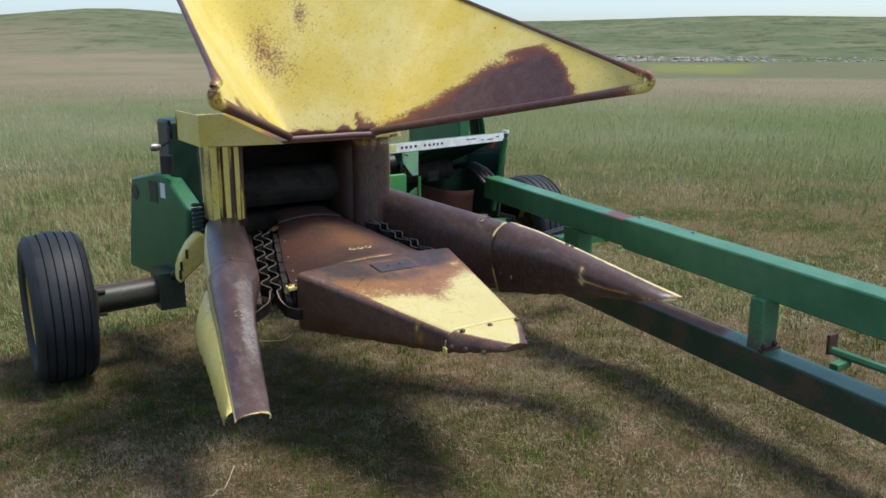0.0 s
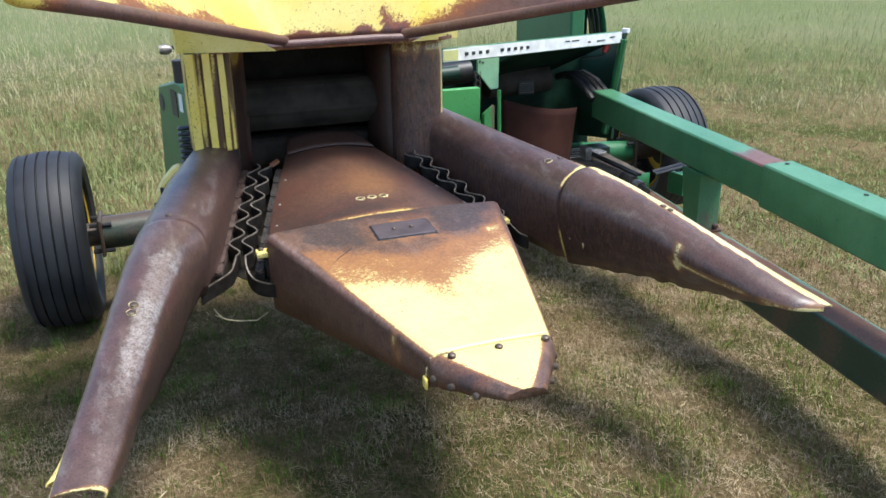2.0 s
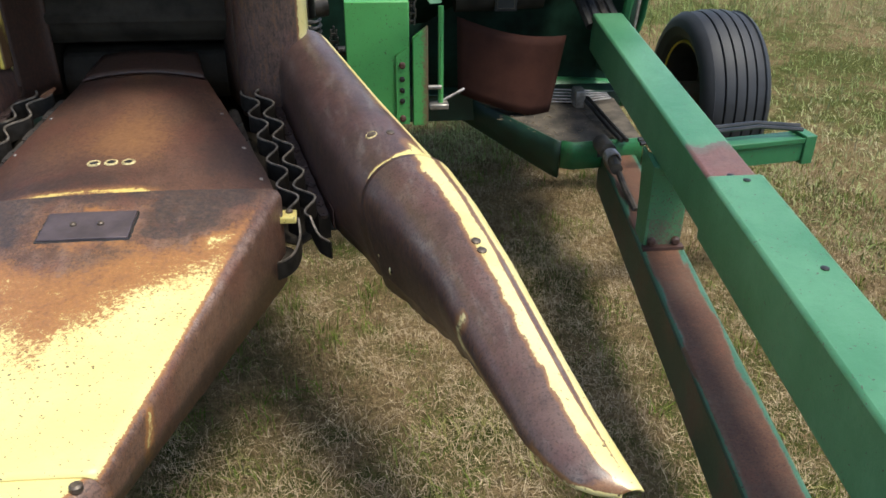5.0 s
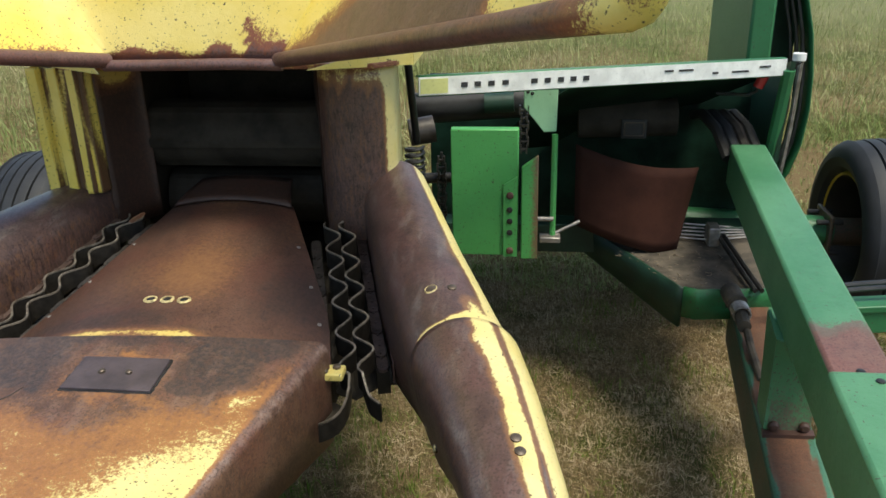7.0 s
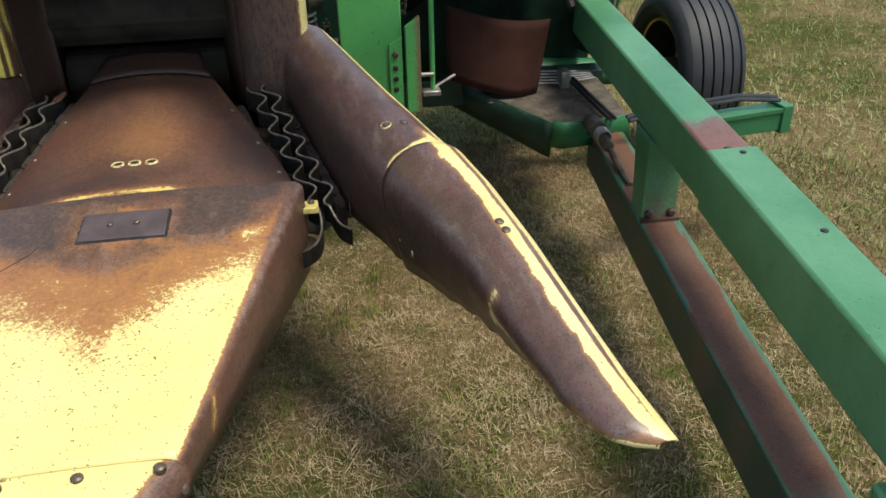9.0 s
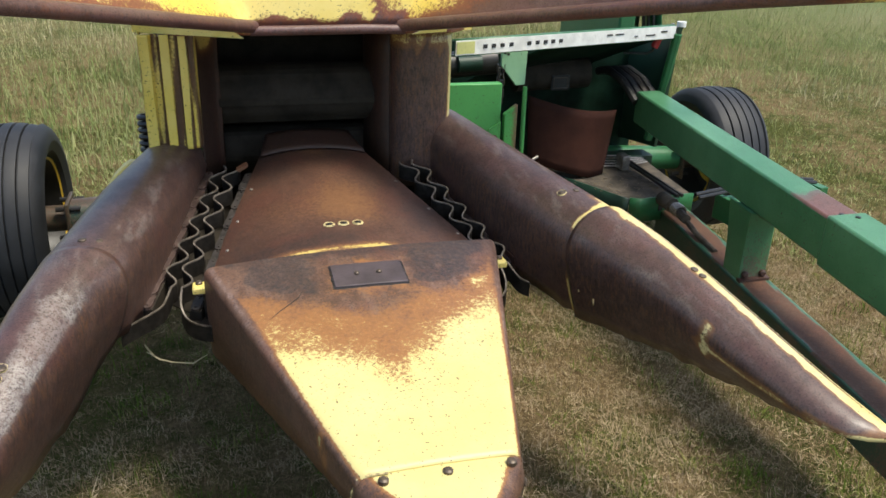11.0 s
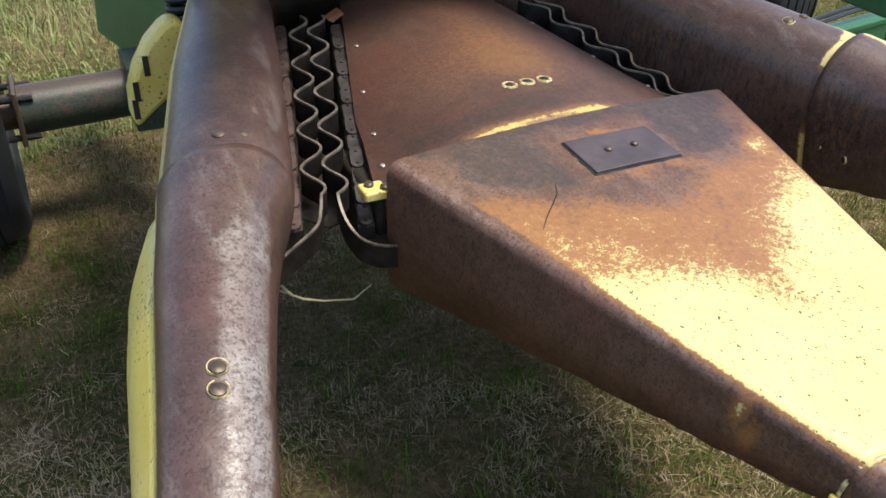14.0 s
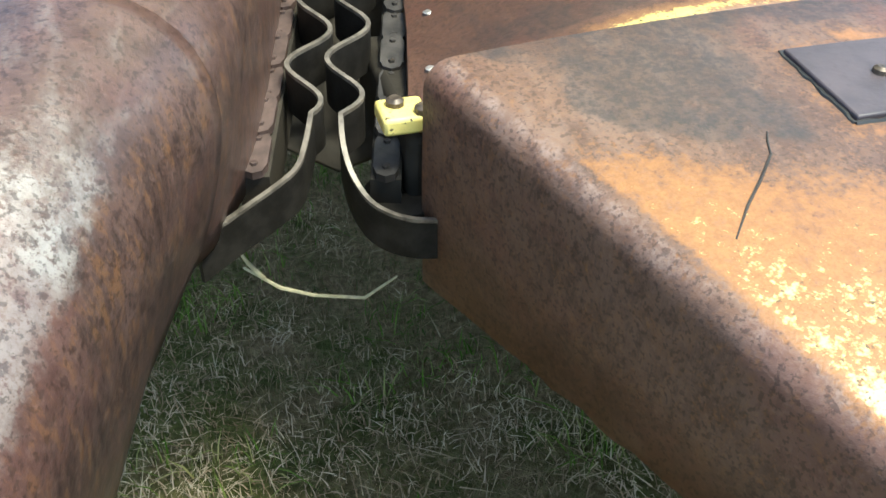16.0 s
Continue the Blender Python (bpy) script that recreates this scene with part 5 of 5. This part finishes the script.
def body():
    d = (BEAM_B - BEAM_A)
    ang = math.degrees(math.atan2(d.y, d.x))
    tilt = math.degrees(math.asin(d.z / d.length))
    m = Matrix.Translation(BEAM_A) @ pose(0, 0, 0, 0, -tilt, ang)
    L = d.length
    # top cover: a folded front with the decal, roof sloping back
    bm = bmesh.new()
    prof = [(0.03, -0.054), (0.004, -0.054), (0.0, -0.05), (0.0, 0.0), (0.004, 0.003), (0.03, 0.0)]
    grid(bm, [[m @ Vector((x, y, z)) for y, z in prof] for x in (0, L * 0.25, L * 0.5, L * 0.75, L)])
    cover = part("top_rail", bm, M_GREEN, harvester, "green folded top rail", lambda p: 0.2, thick=0.004)
    bm = bmesh.new()
    prof = [(0.03, -0.045), (0.12, -0.085), (0.45, -0.235), (0.60, -0.32), (0.66, -0.42)]
    grid(bm, [[m @ Vector((x, y, z)) for y, z in prof] for x in (L * 0.42, L * 0.6, L * 0.8, L)])
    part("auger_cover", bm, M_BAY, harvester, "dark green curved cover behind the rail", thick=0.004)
    bm = bmesh.new()
    box(bm, 0.0, L, -0.0045, -0.0025, -0.051, 0.001, m)
    decal = part("decal_strip", bm, M_DECAL, cover, "long white and silver decal strip")
    bm = bmesh.new()
    box(bm, 0.004, 0.085, -0.0066, -0.0047, -0.046, -0.004, m)
    part("decal_end", bm, M_DECALY, decal)
    rng = random.Random(2)
    # faded brand lettering as plain bars
    for x in (0.125, 0.165, 0.207, 0.250, 0.340, 0.382, 0.424, 0.464, 0.506):
        bm = bmesh.new()
        box(bm, x, x + 0.019, -0.0068, -0.0048, -0.032, -0.018, m)
        part("print_bar", bm, M_PRINT, decal)
    for x, w in ((0.78, 0.03), (0.83, 0.05), (0.95, 0.02), (1.02, 0.06), (1.12, 0.04)):
        bm = bmesh.new()
        z = rng.uniform(-0.035, -0.02)
        box(bm, x * L / 1.22, x * L / 1.22 + w, -0.0068, -0.0048, z, z + 0.006, m)
        part("print_bar", bm, M_PRINT, decal)
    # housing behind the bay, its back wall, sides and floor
    # the housing is unseen, added to throw shade on the ground beneath
    box_part("hidden_cutter_housing", 0.40, 1.56, 1.66, 2.36, 0.40, 0.83, M_BAY, "unseen dark housing that shades the ground", bevel=0.03)
    box_part("bay_back", 0.38, 1.66, 1.62, 1.65, 0.38, 0.96, M_BAY, "dark green back wall")
    bm = bmesh.new()
    prism(bm, [(1.195, 1.080), (1.27, 0.52), (1.74, 0.45), (1.74, 0.93)], 1.60, 1.615, "x")
    part("side_plate", bm, M_GRIMY_SHADED, harvester, "dark green side plate", lambda p: 0.15)
    bm = bmesh.new()
    tube(bm, [(1.60, 1.205, 1.05), (1.59, 1.27, 0.70), (1.58, 1.30, 0.55)], 0.021, 8)
    part("side_flange", bm, M_GREEN, harvester, "light green edge flange", lambda p: 0.1)
    # blower chamber with a rounded outer flange and cables
    box_part("blower_chamber", 1.60, 1.69, 1.76, 2.50, 0.45, 1.62, M_GREEN, "tall green blower chamber", lambda p: 0.1, bevel=0.012)
    arc = [(1.695, 1.60), (1.745, 1.42), (1.80, 1.25), (1.845, 1.08), (1.868, 0.92), (1.874, 0.78), (1.862, 0.64), (1.83, 0.52), (1.78, 0.44)]
    bm = bmesh.new()
    grid(bm, [[(x, y, z) for x, z in arc] for y in (1.80, 1.86, 1.93, 2.0)])
    flange = part("blower_flange", bm, M_GREEN, harvester, "rounded green blower flange", lambda p: 0.1, thick=0.006)
    # dark sheet added behind the flange to stand for its unlit inside
    box_part("blower_backing", 1.69, 1.84, 2.0, 2.02, 0.44, 1.2, M_DKGREEN, "dark backing inside the blower flange")
    for k in range(3):
        bm = bmesh.new()
        tube(bm, [(x - 0.03 - 0.018 * k, 1.83 + 0.02 * k, z) for x, z in arc[1:-1]], 0.009, 6)
        part("cable", bm, M_BLACK, flange, "black rubber cable")
    bm = bmesh.new()
    tube(bm, [(1.70, 1.42, 1.06), (1.70, 1.44, 0.80), (1.68, 1.44, 0.55)], 0.009, 6)
    part("cable", bm, M_STEEL, harvester, "bright steel rod beside the plate")
    bm = bmesh.new()
    lathe(bm, [(-0.012, 0.002), (-0.012, 0.021), (0.010, 0.021), (0.010, 0.002)], (1.640, 1.25, 1.085), "z", 16)
    part("cap", bm, M_DECAL, harvester, "white plastic cap")
    bm = bmesh.new()
    tube(bm, [(1.61, 1.25, 1.05), (1.645, 1.25, 1.075)], 0.012, 8)
    part("cap_arm", bm, M_BLACK, harvester, "short black arm")
    # front panel and its neighbour
    panel = box_part("front_panel", 0.522, 0.742, 1.02, 1.06, 0.462, 0.898, M_PANEL, "flat bright green front panel", lambda p: 0.10)
    bm = bmesh.new()
    prism(bm, [(0.694, 0.462), (0.741, 0.462), (0.741, 0.745), (0.694, 0.715)], 1.010, 1.018, "y")
    strip = part("slotted_strip", bm, M_PANEL, panel, "slotted green strip", lambda p: 0.2 + 0.5 * math.exp(-((p.z - 0.68) / 0.02) ** 2))
    for z in (0.55, 0.59, 0.63):
        bolt(panel, (0.715, 1.009, z), (0, -1, 0), 0.010, 0.004, M_BLACK)
    for z in (0.485, 0.68):
        bolt(panel, (0.716, 1.009, z), (0, -1, 0), 0.012, 0.008, M_RUST)
    bm = bmesh.new()
    prism(bm, [(0.752, 0.458), (0.808, 0.458), (0.806, 0.815), (0.752, 0.775)], 1.0, 1.03, "y")
    part("channel", bm, M_PANEL, harvester, "green channel chipped to rust at the edge", lambda p: 0.15 + 0.35 * sstep(0.795, 0.808, p.x) + 0.3 * math.exp(-((p.z - 0.6) / 0.05) ** 2), bevel=0.004)
    bm = bmesh.new()
    prism(bm, [(0.755, 1.045), (0.865, 1.045), (0.862, 0.875), (0.822, 0.872), (0.755, 0.955)], 1.085, 1.10, "y")
    gusset = part("gusset", bm, M_PALE, harvester, "pale green gusset bracket", lambda p: 0.1, bevel=0.003)
    # the gusset's two slots, drawn as flat black discs
    for x, z in ((0.768, 1.005), (0.782, 1.0)):
        bolt(gusset, (x, 1.0845, z), (0, -1, 0), 0.006, 0.002, M_BLACK)
    bm = bmesh.new()
    tube(bm, [(0.858, 1.07, 0.87), (0.858, 1.06, 0.52)], 0.010, 8)
    part("upright_rod", bm, M_PANEL, harvester, "thin green rod", lambda p: 0.2)
    box_part("rod_foot", 0.815, 0.885, 1.03, 1.08, 0.505, 0.525, M_STEEL, "small bare steel foot")
    # roller chains hanging beside the panel
    for x, z0, z1 in ((0.482, 0.55, 0.80), (0.757, 0.80, 0.96)):
        holder = box_part("chain_drop", x - 0.004, x + 0.004, 1.10, 1.106, z0, z1, M_BLACK, "hanging roller chain")
        n = int((z1 - z0) / 0.026)
        for i in range(n):
            z = z0 + i * 0.026
            bm = bmesh.new()
            w = 0.016 if i % 2 else 0.012
            box(bm, x - w, x - w + 0.005, 1.085, 1.10, z, z + 0.030)
            box(bm, x + w - 0.005, x + w, 1.085, 1.10, z, z + 0.030)
            box(bm, x - w, x + w, 1.088, 1.098, z + 0.011, z + 0.018)
            part("chain_link", bm, M_CHAIN, holder)
    # shafts and tubes in the bay
    for a, b, r, mat, lab in (((0.36, 1.30, 0.90), (0.80, 1.30, 0.93), 0.055, M_BLACK, "greasy shaft tube"), ((0.62, 1.25, 0.93), (0.72, 1.25, 0.935), 0.035, M_DKGREEN, "dark green collar"),
                              ((0.38, 1.08, 0.87), (0.46, 1.10, 0.88), 0.045, M_CHAIN, "worn steel hub"), ((0.40, 1.12, 0.70), (0.52, 1.12, 0.705), 0.018, M_BLACK, "thin greasy shaft"),
                              ((0.95, 1.45, 0.83), (1.30, 1.45, 0.84), 0.07, M_RECESS, "dark drum shaft"), ((0.415, 1.0, 0.86), (0.415, 0.86, 1.16), 0.012, M_BLACK, "black rod"),
                              ((0.80, 1.05, 0.585), (0.86, 1.05, 0.585), 0.008, M_STEEL, "short bolt shank"), ((0.82, 1.06, 0.505), (0.95, 1.10, 0.56), 0.006, M_STEEL, "thin rod")):
        bm = bmesh.new()
        tube(bm, [a, lerp(Vector(a), Vector(b), 0.5), b], r, 14)
        part("shaft", bm, mat, harvester, lab)
    box_part("data_plate", 1.10, 1.19, 1.375, 1.381, 0.775, 0.845, M_BLACK, "small black data plate")
    bm = bmesh.new()
    for z0, z1, x0, x1 in ((0.785, 0.788, 1.11, 1.18), (0.832, 0.835, 1.11, 1.18), (0.785, 0.835, 1.11, 1.113), (0.785, 0.835, 1.177, 1.18)):
        box(bm, x0, x1, 1.371, 1.374, z0, z1)
    part("plate_border", bm, M_BOLT, bpy.data.objects["data_plate"], "thin pale border")
    # red grip on a bent rod
    bm = bmesh.new()
    tube(bm, [(1.40, 1.30, 0.955), (1.50, 1.27, 0.955), (1.52, 1.26, 0.97), (1.525, 1.255, 1.0)], 0.006, 8)
    rod = part("latch_rod", bm, M_BLACK, harvester, "bent black latch rod")
    bm = bmesh.new()
    tube(bm, [(1.522, 1.253, 0.985), (1.548, 1.245, 1.055)], 0.017, 12)
    part("grip", bm, M_RED, rod, "red plastic grip")
    # curved red-oxide sheet
    bm = bmesh.new()
    rows = []
    for i in range(9):
        t = i / 8
        rows.append([(lerp(lerp(0.935, 0.938, t), lerp(1.345, 1.29, t), u), 1.26 - 0.11 * math.sin(math.pi * (0.10 + 0.70 * u)) - 0.04 * t, lerp(lerp(0.795, 0.725, u) - 0.015 * math.sin(math.pi * u), lerp(0.515, 0.442, min(1.0, u * 1.3)), t)) for u in (j / 16 for j in range(17))])
    grid(bm, rows)
    part("curved_shield", bm, M_OXIDE, harvester, "curved red-oxide steel shield", thick=0.005)
    # lower frame and dirty platform
    box_part("frame_rail", 0.30, 1.62, 1.30, 1.40, 0.36, 0.47, M_DKGREEN, "dark green frame rail")
    plat = [(0.95, 1.45), (1.01, 1.315), (1.242, 0.858), (1.262, 0.825), (1.30, 0.805), (1.56, 0.83), (1.60, 1.45)]
    bm = bmesh.new()
    prism(bm, plat, 0.430, 0.440, "z")
    part("platform", bm, M_DIRT, harvester, "platform covered in dirt and chaff")
    bm = bmesh.new()
    grid(bm, [[(x, y + (0.446 - z) * 0.15, 0.446 - d * lerp(0.80, 1.0, sstep(1.3, 0.85, y))) for x, y in plat[:4]] for d, z in ((0.0, 0.446), (0.07, 0.376), (0.145, 0.301))])
    # grime and the shade of this side both go into the darker green
    part("platform_side", bm, M_DKGREEN, harvester, "grimy green platform side with shade in its colour", lambda p: 0.15 + 0.2 * noise.noise(p * 9), angle=20, thick=0.008)
    bm = bmesh.new()
    grid(bm, [[(x, y, z) for x, y in plat[3:6]] for z in (0.452, 0.41, 0.350)])
    front = part("platform_front", bm, M_GREEN, harvester, "dusty green slotted front flange", lambda p: 0.25, angle=20, thick=0.008)
    for x in (1.40, 1.44):
        bm = bmesh.new()
        box(bm, x - 0.010, x + 0.010, 0.797, 0.801, 0.392, 0.425, Matrix.Translation((0, (x - 1.30) * 0.096, 0)))
        part("slot", bm, M_BLACK, front)
    bm = bmesh.new()
    tube(bm, [(1.395, 0.80, 0.452), (1.40, 0.72, 0.448)], 0.030, 14)
    part("pivot_tube", bm, M_DIRT, harvester, "dusty pivot tube")
    bm = bmesh.new()
    tube(bm, [(1.41, 0.70, 0.44), (1.40, 0.52, 0.405), (1.395, 0.38, 0.392)], 0.011, 8)
    part("strut", bm, M_DIRT, harvester, "grimy diagonal strut")
    for k in range(2):
        bm = bmesh.new()
        tube(bm, [(1.44 + 0.02 * k, 1.22, 0.47), (1.45 + 0.02 * k, 1.05, 0.465), (1.46 + 0.02 * k, 0.90, 0.46), (1.47 + 0.02 * k, 0.80, 0.455)], 0.008, 7)
        part("hose", bm, M_BLACK, harvester, "black hydraulic hose")
    box_part("valve_block", 1.40, 1.44, 1.18, 1.25, 0.44, 0.51, M_STEEL, "small bright valve block", bevel=0.006)
    rngs = random.Random(8)
    bm = bmesh.new()
    for i in range(170):
        x, y = rngs.uniform(1.05, 1.5), rngs.uniform(0.85, 1.3)
        if y < 1.16 - (x - 1.0) * 1.45 + 0.05:
            continue
        a, l = rngs.uniform(0, 6.28), rngs.uniform(0.006, 0.018)
        tube(bm, [(x, y, 0.442), (x + l * math.cos(a), y + l * math.sin(a), 0.443)], 0.0012, 4)
    tagged(part("chaff", bm, plain("dull_chaff", (0.19, 0.15, 0.105), 0.9), harvester, "scattered dry chaff"), kind="stuff")
    for k in range(5):
        bm = bmesh.new()
        y = 1.18 + k * 0.02
        tube(bm, [(1.30, y + 0.06, 0.452 + 0.006 * k), (1.42, y + 0.03, 0.456 + 0.006 * k), (1.56, y + 0.06, 0.46)], 0.0035, 6)
        part("cable", bm, M_STEEL, harvester, "thin bright control cable")
    # hoses running into the drawbar
    for k in range(4):
        bm = bmesh.new()
        x = 1.435 + 0.035 * k
        tube(bm, [(x - 0.07, 1.46, 0.84), (x - 0.05, 1.40, 0.86), (x - 0.02, 1.31, 0.83), (x + 0.005, 1.20, 0.755)], 0.019, 8)
        part("hose", bm, (M_BLACK, M_RUBBER, M_CHAIN, M_BLACK)[k], harvester, "black hydraulic hose")
    # ram beside the wheel
    bm = bmesh.new()
    mr = Matrix.Translation((1.62, 0.70, 0.425)) @ pose(0, 0, 0, 0, 0.6, 10)
    box(bm, 0.02, 0.52, -0.040, 0.040, -0.044, 0.040, mr)
    box(bm, 0.0, 0.025, -0.050, 0.050, -0.054, 0.050, mr)
    box(bm, 0.50, 0.545, -0.050, 0.050, -0.054, 0.052, mr)
    box(bm, 0.02, 0.50, -0.047, -0.041, 0.026, 0.046, mr)
    ram = part("hydraulic_ram", bm, M_GREEN, harvester, "green boxed hydraulic ram", lambda p: 0.16 + 0.2 * noise.noise(p * 12), bevel=0.004)
    for z, y in ((0.49, 0.80), (0.485, 0.775)):
        bm = bmesh.new()
        tube(bm, [(1.50, y - 0.08, z), (1.75, y - 0.05, z + 0.02), (1.95, y - 0.01, z + 0.02), (2.12, y, z)], 0.008, 6)
        part("ram_hose", bm, M_BLACK, ram, "black hose on the ram")


body()


def drawbar():
    s = 0.115
    m_up = Matrix.Translation((1.340, 0, 0.004)) @ Matrix(((1, 0.085, 0, 0), (0, 1, 0, 0), (0, 0.020, 1, 0), (0, 0, 0, 1)))
    m = Matrix.Translation((1.320, 0, 0)) @ Matrix(((1, s, 0, 0), (0, 1, 0, 0), (0, 0, 1, 0), (0, 0, 0, 1)))

    def bar(name, x0, x1, y0, y1, z0, z1, label, wear, bevel=0.008, mat=M_CHALK, m=m_up):
        bm = bmesh.new()
        n = max(2, int((y1 - y0) / 0.06))
        rows = []
        for i in range(n + 1):
            y = lerp(y0, y1, i / n)
            k = 12
            ring = [(lerp(x0, x1, j / k), z1) for j in range(k)] + [(x1, lerp(z1, z0, j / k)) for j in range(k)] + [(lerp(x1, x0, j / k), z0) for j in range(k)] + [(x0, lerp(z0, z1, j / k)) for j in range(k)]
            rows.append([m @ Vector((a, y, b)) for a, b in ring])
        vs = grid(bm, rows, close_v=True)
        bm.faces.new(vs[0])
        bm.faces.new(list(reversed(vs[-1])))
        return part(name, bm, mat, harvester, label, wear, 50, bevel=bevel)
    bar("upper_drawbar", 0.002, 0.118, -0.24, 1.22, 0.632, 0.772, "green square drawbar tube, rusty at its end",
        lambda p: 0.12 + 0.75 * sstep(0.05, -0.10, p.y + 0.06 * noise.noise(p * 14)) * sstep(0.765, 0.771, p.z) + 0.16 * noise.noise(p * 9) + 0.12 * noise.noise(p * 26))
    bar("drawbar_sleeve", -0.006, 0.126, -2.75, -0.215, 0.622, 0.781, "pale green drawbar sleeve", lambda p: 0.10 + 0.14 * noise.noise(p * 7) + 0.12 * noise.noise(p * 24))
    def low_wear(p):
        c = p.x - 1.320 - s * p.y - 0.06
        back = sstep(-0.98, -0.90, p.y + 0.04 * noise.noise(p * 10))
        if p.z > 0.386:
            return 0.16 + 0.14 * noise.noise(p * 8) + 0.58 * back * sstep(0.052, 0.042, (abs(c) if c > 0 else abs(c) - 0.008) + 0.026 * noise.noise((p.y * 6, c * 20, 0)))
        return 0.36 + 0.25 * noise.noise(p * 8)
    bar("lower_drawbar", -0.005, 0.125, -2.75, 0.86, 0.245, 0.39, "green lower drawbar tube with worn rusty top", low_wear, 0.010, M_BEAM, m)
    # side and bottom faces get a darker green: grime plus their shade in colour
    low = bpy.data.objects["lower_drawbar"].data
    low.materials.append(M_GRIMY_SHADED)
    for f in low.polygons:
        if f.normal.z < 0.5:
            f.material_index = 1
    for y in (0.205, -1.14):
        bm = bmesh.new()
        q = 0.055 if y > 0 else 0.038
        box(bm, 0.006, 0.112, y - q, y + q, 0.386, 0.64 if y > 0 else 0.612, m)
        post = part("drawbar_post", bm, M_CHALK, harvester, "green drawbar post", lambda p: 0.2 + 0.25 * sstep(0.42, 0.39, p.z), bevel=0.006)
        bm = bmesh.new()
        box(bm, 0.0, 0.118, y - q - 0.02, y - q + 0.005, 0.388, 0.40, m)
        part("weld_foot", bm, M_RUST, post)
        for x in (0.025, 0.095):
            p = m @ Vector((x, y - q - 0.001, 0.412))
            bolt(post, p, (0, -1, 0), 0.013, 0.012, M_RUST)
    for p in ((0.055, -0.205), (0.075, -0.25), (0.09, -0.62)):
        q = m_up @ Vector((p[0], p[1], 0.782 if p[1] < -0.21 else 0.773))
        bolt(harvester, q, r=0.008, h=0.003, mat=M_BLACK)
    # rear brace from the tube down to the frame, and a gusset under the tube
    bm = bmesh.new()
    prism(bm, [(0.15, 0.64), (0.30, 0.64), (0.27, 0.50), (0.26, 0.39), (0.15, 0.39)], 0.004, 0.012, "x")
    bmesh.ops.transform(bm, matrix=m, verts=bm.verts)
    part("post_gusset", bm, M_CHALK, harvester, "green gusset plate", lambda p: 0.2)
    bm = bmesh.new()
    tube(bm, [(1.40, 0.74, 0.446), (1.40, 0.67, 0.44), (1.395, 0.60, 0.435)], 0.020, 10)
    part("coupling", bm, M_DIRT, harvester, "greasy shaft coupling")
    for k in range(6):
        bm = bmesh.new()
        tube(bm, [(1.40 + 0.024 * math.cos(a), 0.655 + 0.008 * k, 0.445 + 0.024 * math.sin(a)) for a in (2 * math.pi * j / 12 for j in range(13))], 0.004, 5)
        part("spring_turn", bm, M_STEEL, harvester, "bright spring turn")
    # stay and bracket past the tubes
    bm = bmesh.new()
    tube(bm, [(1.50, -1.30, 0.375), (1.42, -2.6, 0.375)], 0.02, 8)
    part("side_rail", bm, M_CHALK, harvester, "thin green side rail", lambda p: 0.15)
    box_part("rail_bracket", 1.47, 1.53, -1.31, -1.295, 0.36, 0.45, M_RUST, "rusty upright bracket")
    box_part("rail_tie", 1.40, 1.50, -1.40, -1.36, 0.33, 0.36, M_CHALK, "green tie", lambda p: 0.15)
    # the unseen hitch end
    box_part("hitch_jack", 1.09, 1.15, -2.62, -2.56, 0.02, 0.63, M_DKGREEN, "green stand leg")


drawbar()


# ---- loose things on the grass ----
def twine():
    bm = bmesh.new()
    rng = random.Random(12)
    pts = [(-0.965 + 0.010 * i + 0.012 * math.sin(i * 1.9), -0.50 + 0.006 * i + 0.016 * math.cos(i * 1.3), 0.040 + 0.006 * rng.random()) for i in range(9)]
    pts += [(-0.86, -0.44, 0.055), (-0.83, -0.40, 0.075), (-0.81, -0.35, 0.06)]
    tube(bm, pts, 0.0022, 5)
    tagged(part("twine", bm, M_STRAW), "frayed pale baling twine lying on the grass", "twine")


twine()
